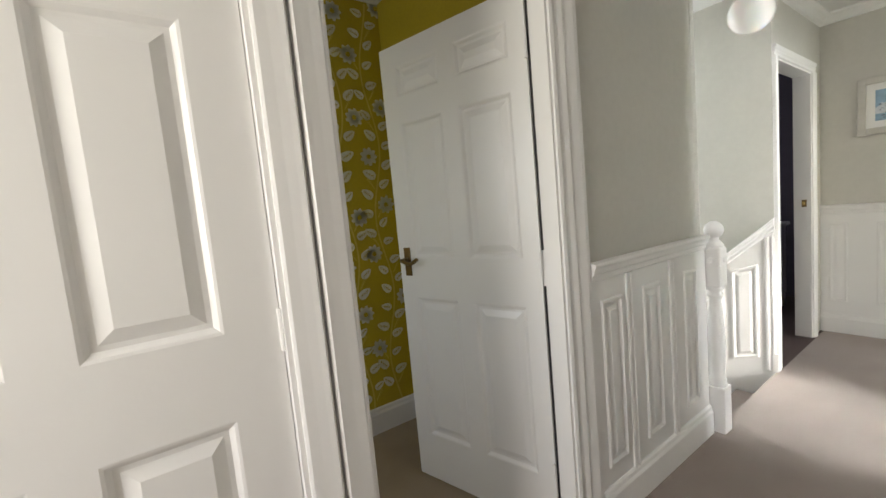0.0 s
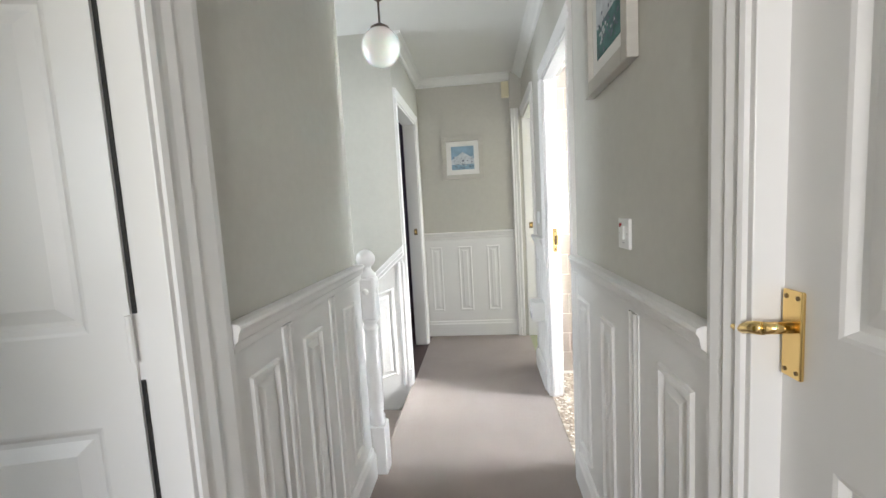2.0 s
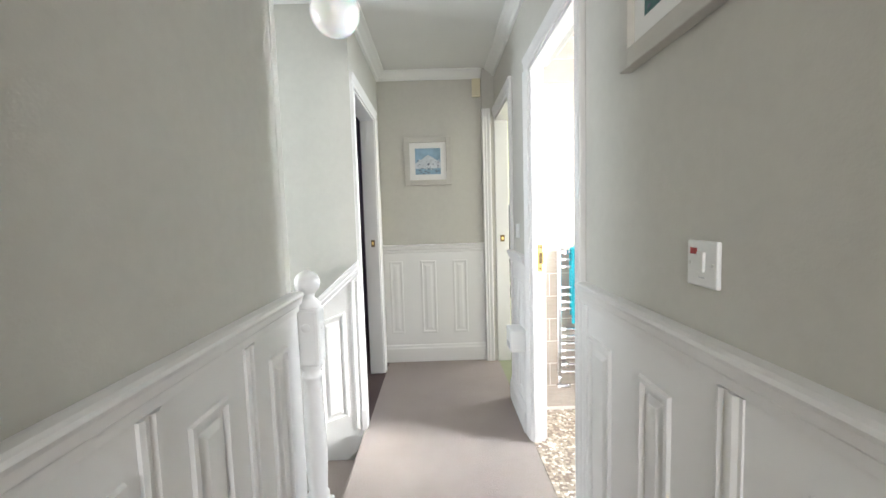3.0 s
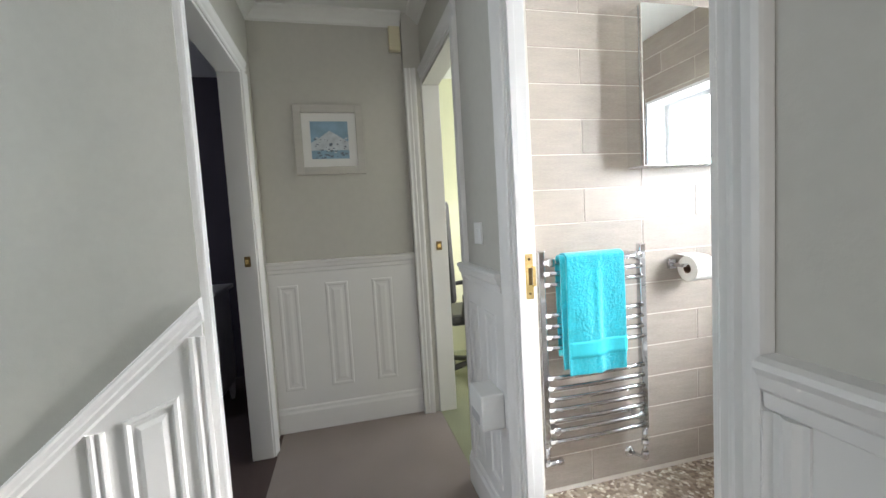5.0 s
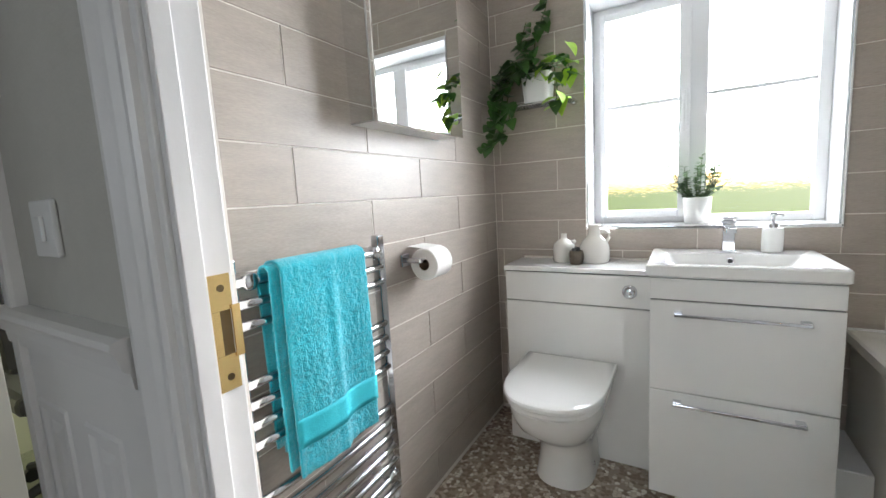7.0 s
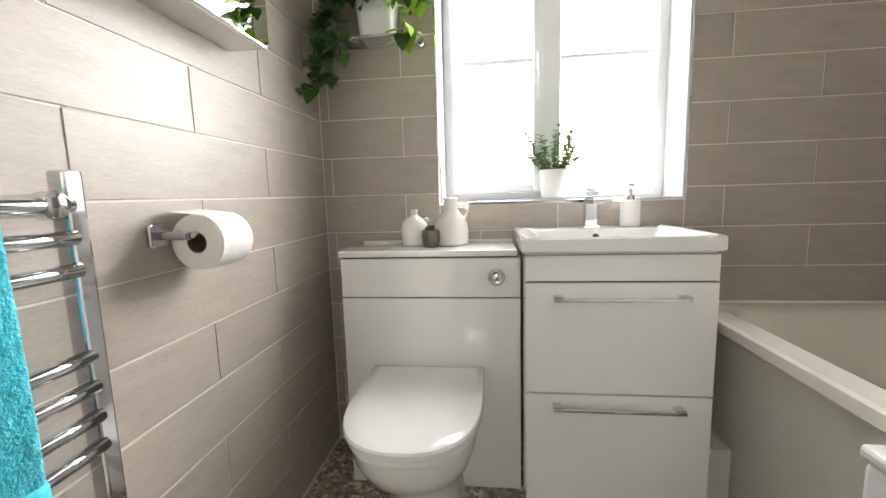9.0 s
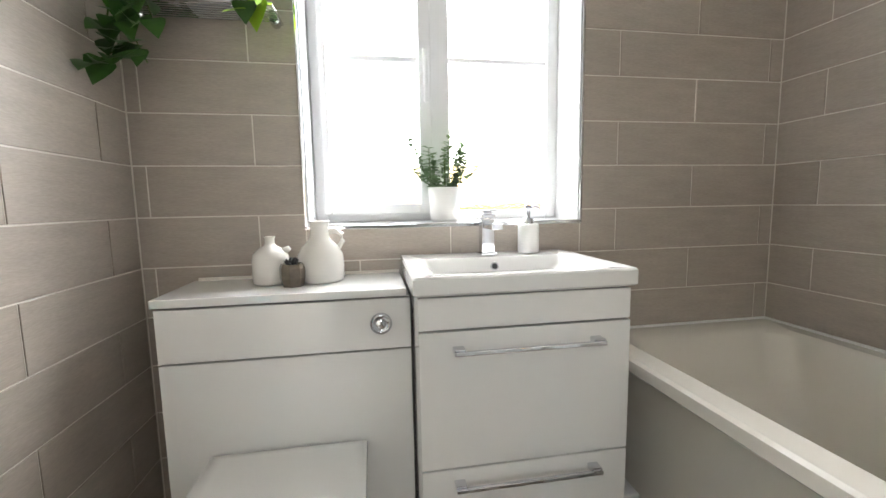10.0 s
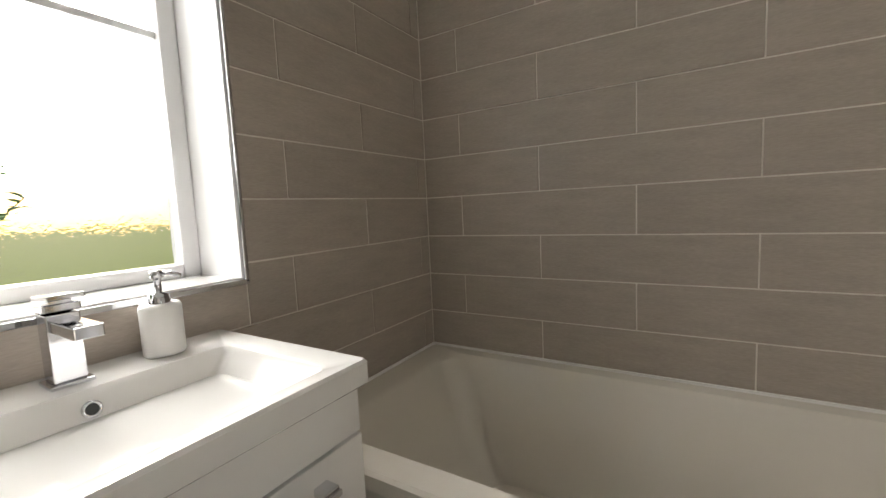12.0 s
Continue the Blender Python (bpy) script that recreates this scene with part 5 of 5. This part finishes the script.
# strike plates of the far doors
for nm, lo, hi in (("bedroom_strike", (4.1755, 0.845, 1.04), (4.178, 0.875, 1.095)), ("study_strike", (4.3765, -0.225, 1.04), (4.38, -0.19, 1.095))):
    o = thing("strike_plate", lo, "aged brass strike plate on the door lining", "strike plate")
    part("plate", boxes((lo, hi), bevel=0.0006), AGED, o)
    part("latch", boxes(((lo[0] - 0.012, lo[1] + 0.008, 1.055), (lo[0], hi[1] - 0.006, 1.08)), bevel=0.002), BRASS, o)

# ---- things seen through the far doors ----
ch = thing("bedside_chest", (4.97, 1.45, 0), "white painted bedside chest in the dim bedroom", "chest")
part("body", boxes(((4.78, 1.22, 0.14), (5.16, 1.68, 0.82)), bevel=0.005), WHITE, ch)
part("top", boxes(((4.75, 1.19, 0.82), (5.18, 1.71, 0.85)), bevel=0.008), WHITE, ch)
for z in (0.17, 0.39, 0.61):
    d = part("drawer", boxes(((4.766, 1.24, z), (4.78, 1.66, z + 0.19)), bevel=0.004), WHITE, ch)
    part("knob", lathe(bmesh.new(), [(0.012, 0), (0.016, 0.015), (0, 0.022)], seg=12, m=Matrix.Translation((4.766, 1.45, z + 0.095)) @ Matrix.Rotation(radians(-90), 4, "Y")), AGED, d)
for xx in (4.81, 5.13):
    for yy in (1.25, 1.65):
        part("leg", lathe(bmesh.new(), [(0.014, 0), (0.022, 0.06), (0.026, 0.14)], (xx, yy, 0), 12), WHITE, ch)
bl = thing("bedside_lamp", (4.92, 1.36, 0.85), "bedside lamp with a pale lilac shade", "table lamp")
part("base", lathe(bmesh.new(), [(0, 0), (0.06, 0), (0.06, 0.015), (0.015, 0.03), (0.012, 0.12), (0.022, 0.16), (0.01, 0.22), (0.008, 0.30)], (4.92, 1.36, 0.85), 20), WHITE, bl, soft=True)
part("shade", lathe(bmesh.new(), [(0.105, 0.26), (0.060, 0.42), (0.058, 0.42), (0.103, 0.26)], (4.92, 1.36, 0.85), 24), POT, bl, soft=True)

oc = thing("office_chair", (4.90, -0.57, 0), "black office chair on castors on the green carpet", "office chair")
bm = bmesh.new()
box(bm, (-0.24, -0.24, 0.46), (0.24, 0.24, 0.54), 0.03)
bm.transform(Matrix.Translation((4.90, -0.57, 0)))
part("seat", bm, BLACK, oc)
bm = bmesh.new()
box(bm, (-0.22, -0.045, 0.62), (0.22, 0.02, 1.36), 0.03)
bm.transform(Matrix.Translation((4.90, -0.37, 0)) @ Matrix.Rotation(radians(-2), 4, "X"))
part("backrest", bm, BLACK, oc)
part("column", tube(bmesh.new(), [(4.90, -0.57, 0.1), (4.90, -0.57, 0.47)], 0.03, 12), BLACK, oc)
part("back_bar", tube(bmesh.new(), [(4.90, -0.47, 0.47), (4.90, -0.31, 0.5), (4.90, -0.33, 0.75)], 0.02, 8), BLACK, oc)
for i in range(5):
    a = radians(72 * i + 100)
    e = Vector((4.90 + 0.29 * math.cos(a), -0.57 + 0.29 * math.sin(a), 0.07))
    lg = part("base_leg", tube(bmesh.new(), [(4.90, -0.57, 0.12), e], [0.028, 0.018], 8), BLACK, oc)
    w = bmesh.new()
    tube(w, [e + Vector((-0.015, 0, -0.04)), e + Vector((0.015, 0, -0.04))], 0.03, 14)
    part("castor", w, BLACK, lg)
for s in (-1, 1):
    part("armrest", tube(bmesh.new(), [(4.90 + s * 0.24, -0.42, 0.5), (4.90 + s * 0.29, -0.42, 0.68), (4.90 + s * 0.29, -0.67, 0.70)], 0.02, 8), BLACK, oc)
dk = thing("study_desk", (4.9, -1.6, 0), "pale wooden study desk under the window", "desk")
part("top", boxes(((4.35, -2.05, 0.71), (5.45, -1.45, 0.74)), bevel=0.004), FRAMEWOOD, dk)
for xx in (4.29, 5.41):
    for yy in (-2.01, -1.49):
        part("leg", boxes(((xx - 0.02, yy - 0.02, 0.003), (xx + 0.02, yy + 0.02, 0.71)), bevel=0.003), FRAMEWOOD, dk)
mo = thing("monitor", (4.75, -1.8, 0.74), "black computer monitor on the desk", "monitor")
part("screen", boxes(((4.45, -1.83, 0.85), (5.05, -1.80, 1.22)), bevel=0.006), BLACK, mo)
part("stand", boxes(((4.72, -1.86, 0.752), (4.78, -1.83, 1.0)), bevel=0.003), BLACK, mo)
part("foot", boxes(((4.63, -1.92, 0.741), (4.87, -1.74, 0.753)), bevel=0.003), BLACK, mo)

# skirting in the mustard room
bm = moulding(bmesh.new(), SKIRT, (-1.0, 2.1, 0), (1.28, 2.1, 0), (0, -1, 0), UPV)
moulding(bm, SKIRT, (1.28, 0.95, 0), (1.28, 2.1, 0), (-1, 0, 0), UPV)
structure("baseboard_nursery", bm, WHITE, "white skirting board under the mustard wallpaper", "skirting")


# printed trails of leaves and roses on the mustard paper
def flat_leaf(bm, cx, cz, ang, ln, wd, y):
    pts = []
    for i in range(14):
        t = 2 * math.pi * i / 14
        u, v = ln * 0.5 * math.cos(t), wd * 0.5 * math.sin(t) * (1 - 0.35 * math.cos(t))
        pts.append((cx + u * math.cos(ang) - v * math.sin(ang), cz + u * math.sin(ang) + v * math.cos(ang)))
    bm.faces.new([bm.verts.new((a, y, b)) for a, b in pts])


bmA, bmB, bmC = bmesh.new(), bmesh.new(), bmesh.new()
rng = random.Random(21)
PY = 2.0992
for col in range(8):
    x0 = -0.27 + col * 0.205
    ph = (col % 2) * 0.21
    z = 0.16
    for k in range(80):
        za, zb = 0.15 + k * 0.029, 0.15 + (k + 1) * 0.029
        if zb > 2.47:
            break
        xa, xb = (x0 + 0.035 * math.sin((q + ph) * 7.5) for q in (za, zb))
        vs = [bmB.verts.new(p) for p in ((xa - 0.005, PY, za), (xa + 0.005, PY, za), (xb + 0.005, PY, zb), (xb - 0.005, PY, zb))]
        bmB.faces.new(vs)
    z = 0.2 + ph * 0.3
    i = 0
    while z < 2.45:
        xs = x0 + 0.035 * math.sin((z + ph) * 7.5)
        side = 1 if i % 2 else -1
        kind = i % 5
        if kind == 4:
            cx, cz = xs + side * 0.07, z + 0.01
            for r in range(9):
                a = 2 * math.pi * r / 9
                flat_leaf(bmA, cx + 0.033 * math.cos(a), cz + 0.033 * math.sin(a), a, 0.042, 0.030, PY - 0.0003)
            for r in range(6):
                a = 2 * math.pi * r / 6 + 0.3
                flat_leaf(bmC, cx + 0.012 * math.cos(a), cz + 0.012 * math.sin(a), a + 1.2, 0.016, 0.0028, PY - 0.0008)
        else:
            ln = rng.uniform(0.066, 0.086)
            ang = rng.uniform(0.2, 0.9) if side > 0 else math.pi - rng.uniform(0.2, 0.9)
            cx, cz = xs + side * (0.012 + ln * 0.5), z + 0.022
            flat_leaf(bmA, cx, cz, ang, ln, ln * 0.62, PY - 0.0003)
            flat_leaf(bmC, cx, cz, ang, ln * 0.8, 0.003, PY - 0.0008)
            for q in (-0.25, 0.0, 0.25):
                for sg in (-1, 1):
                    flat_leaf(bmC, cx + q * ln * math.cos(ang), cz + q * ln * math.sin(ang), ang + sg * 0.8, ln * 0.36, 0.0022, PY - 0.0008)
            if i % 3 == 0:
                for w in range(5):
                    flat_leaf(bmB, xs - side * (0.02 + 0.008 * w), z + 0.012 * w, ang + 1.5 + 0.3 * w, 0.022, 0.007, PY - 0.0003)
        z += 0.056
        i += 1
wallp = bpy.data.objects["wall_nursery_back"]
for nm, b, mt in (("leaf_print", bmA, PRINT), ("trail_print", bmB, PRINT2), ("vein_print", bmC, MUSTARD)):
    part(nm, b, mt, wallp)

# ---- outdoors ----
structure("ground", boxes(((-400, -900, -3.2), (400, -2.6, -3.0))), GRASS, "green meadow outside the window", "ground")

# ---- wall tiles ----
TH, TL, GAP = 0.1445, 0.576, 0.004
Z0 = 1.18 - 8 * TH


def tile_mesh(w, h, cache={}):
    key = (round(w, 3), round(h, 3))
    if key not in cache:
        me = bpy.data.meshes.new("tile")
        e = 0.0008
        t = G
        v = [(0, 0, 0), (w, 0, 0), (w, h, 0), (0, h, 0), (0, 0, t - e), (w, 0, t - e), (w, h, t - e), (0, h, t - e), (e, e, t), (w - e, e, t), (w - e, h - e, t), (e, h - e, t)]
        f = [(8, 9, 10, 11)] + [(4 + i, 4 + (i + 1) % 4, 8 + (i + 1) % 4, 8 + i) for i in range(4)] + [(i, (i + 1) % 4, 4 + (i + 1) % 4, 4 + i) for i in range(4)]
        me.from_pydata(v, [], f)
        me.materials.append(TILE)
        cache[key] = me
    return cache[key]


def tile_wall(parent, m, w, joint, phase, zmin=0.0, hole=None):
    """Rows of tiles in the frame m (x across from 0 to w). joint: a joint of row 8; odd rows shift by half a tile. hole: x0, x1, z0, z1."""
    for r in range(0, 18):
        z0, z1 = Z0 + r * TH, min(Z0 + (r + 1) * TH, CEIL_Z)
        z0 = max(z0, zmin)
        if z1 - z0 < 0.02:
            continue
        off = joint + (TL / 2 if (r + phase) % 2 else 0.0)
        n0 = math.floor((0 - off) / TL)
        cuts = sorted({0.0, w, *[off + TL * k for k in range(n0, n0 + int(w / TL) + 3) if 0.006 < off + TL * k < w - 0.006]})
        for a, b in zip(cuts, cuts[1:]):
            pieces = [(a, b, z0, z1)]
            if hole and a < hole[1] and b > hole[0] and z0 < hole[3] and z1 > hole[2]:
                pieces = []
                if a < hole[0]:
                    pieces.append((a, hole[0], z0, z1))
                if b > hole[1]:
                    pieces.append((hole[1], b, z0, z1))
                ma, mb = max(a, hole[0]), min(b, hole[1])
                if z0 < hole[2]:
                    pieces.append((ma, mb, z0, hole[2]))
                if z1 > hole[3]:
                    pieces.append((ma, mb, hole[3], z1))
            for pa, pb, qa, qb in pieces:
                if pb - pa < 0.012 or qb - qa < 0.012:
                    continue
                o = new("tile", tile_mesh(pb - pa - GAP, qb - qa - GAP))
                o.parent = parent
                o.matrix_basis = m @ Matrix.Translation((pa + GAP / 2, qa + GAP / 2, 0))


D = bpy.data.objects
tile_wall(D["wall_bath_towel"], frame_at((BX1 + G, -0.242, 0), (0, -1, 0), (-1, 0, 0)), 1.676, 0.398, 0, 0.004)
tile_wall(D["wall_bath_window"], frame_at((BX1, BY - G, 0), (-1, 0, 0), (0, 1, 0)), BX1 - BX0, 0.323, 0, 0.004, (BX1 - WX1 - 0.006, BX1 - WX0 + 0.006, WZ0 - 0.012, WZ1))
tile_wall(D["wall_bath_side"], frame_at((BX0 - G, BY, 0), (0, 1, 0), (1, 0, 0)), 1.60, 0.440, 0, 0.612)
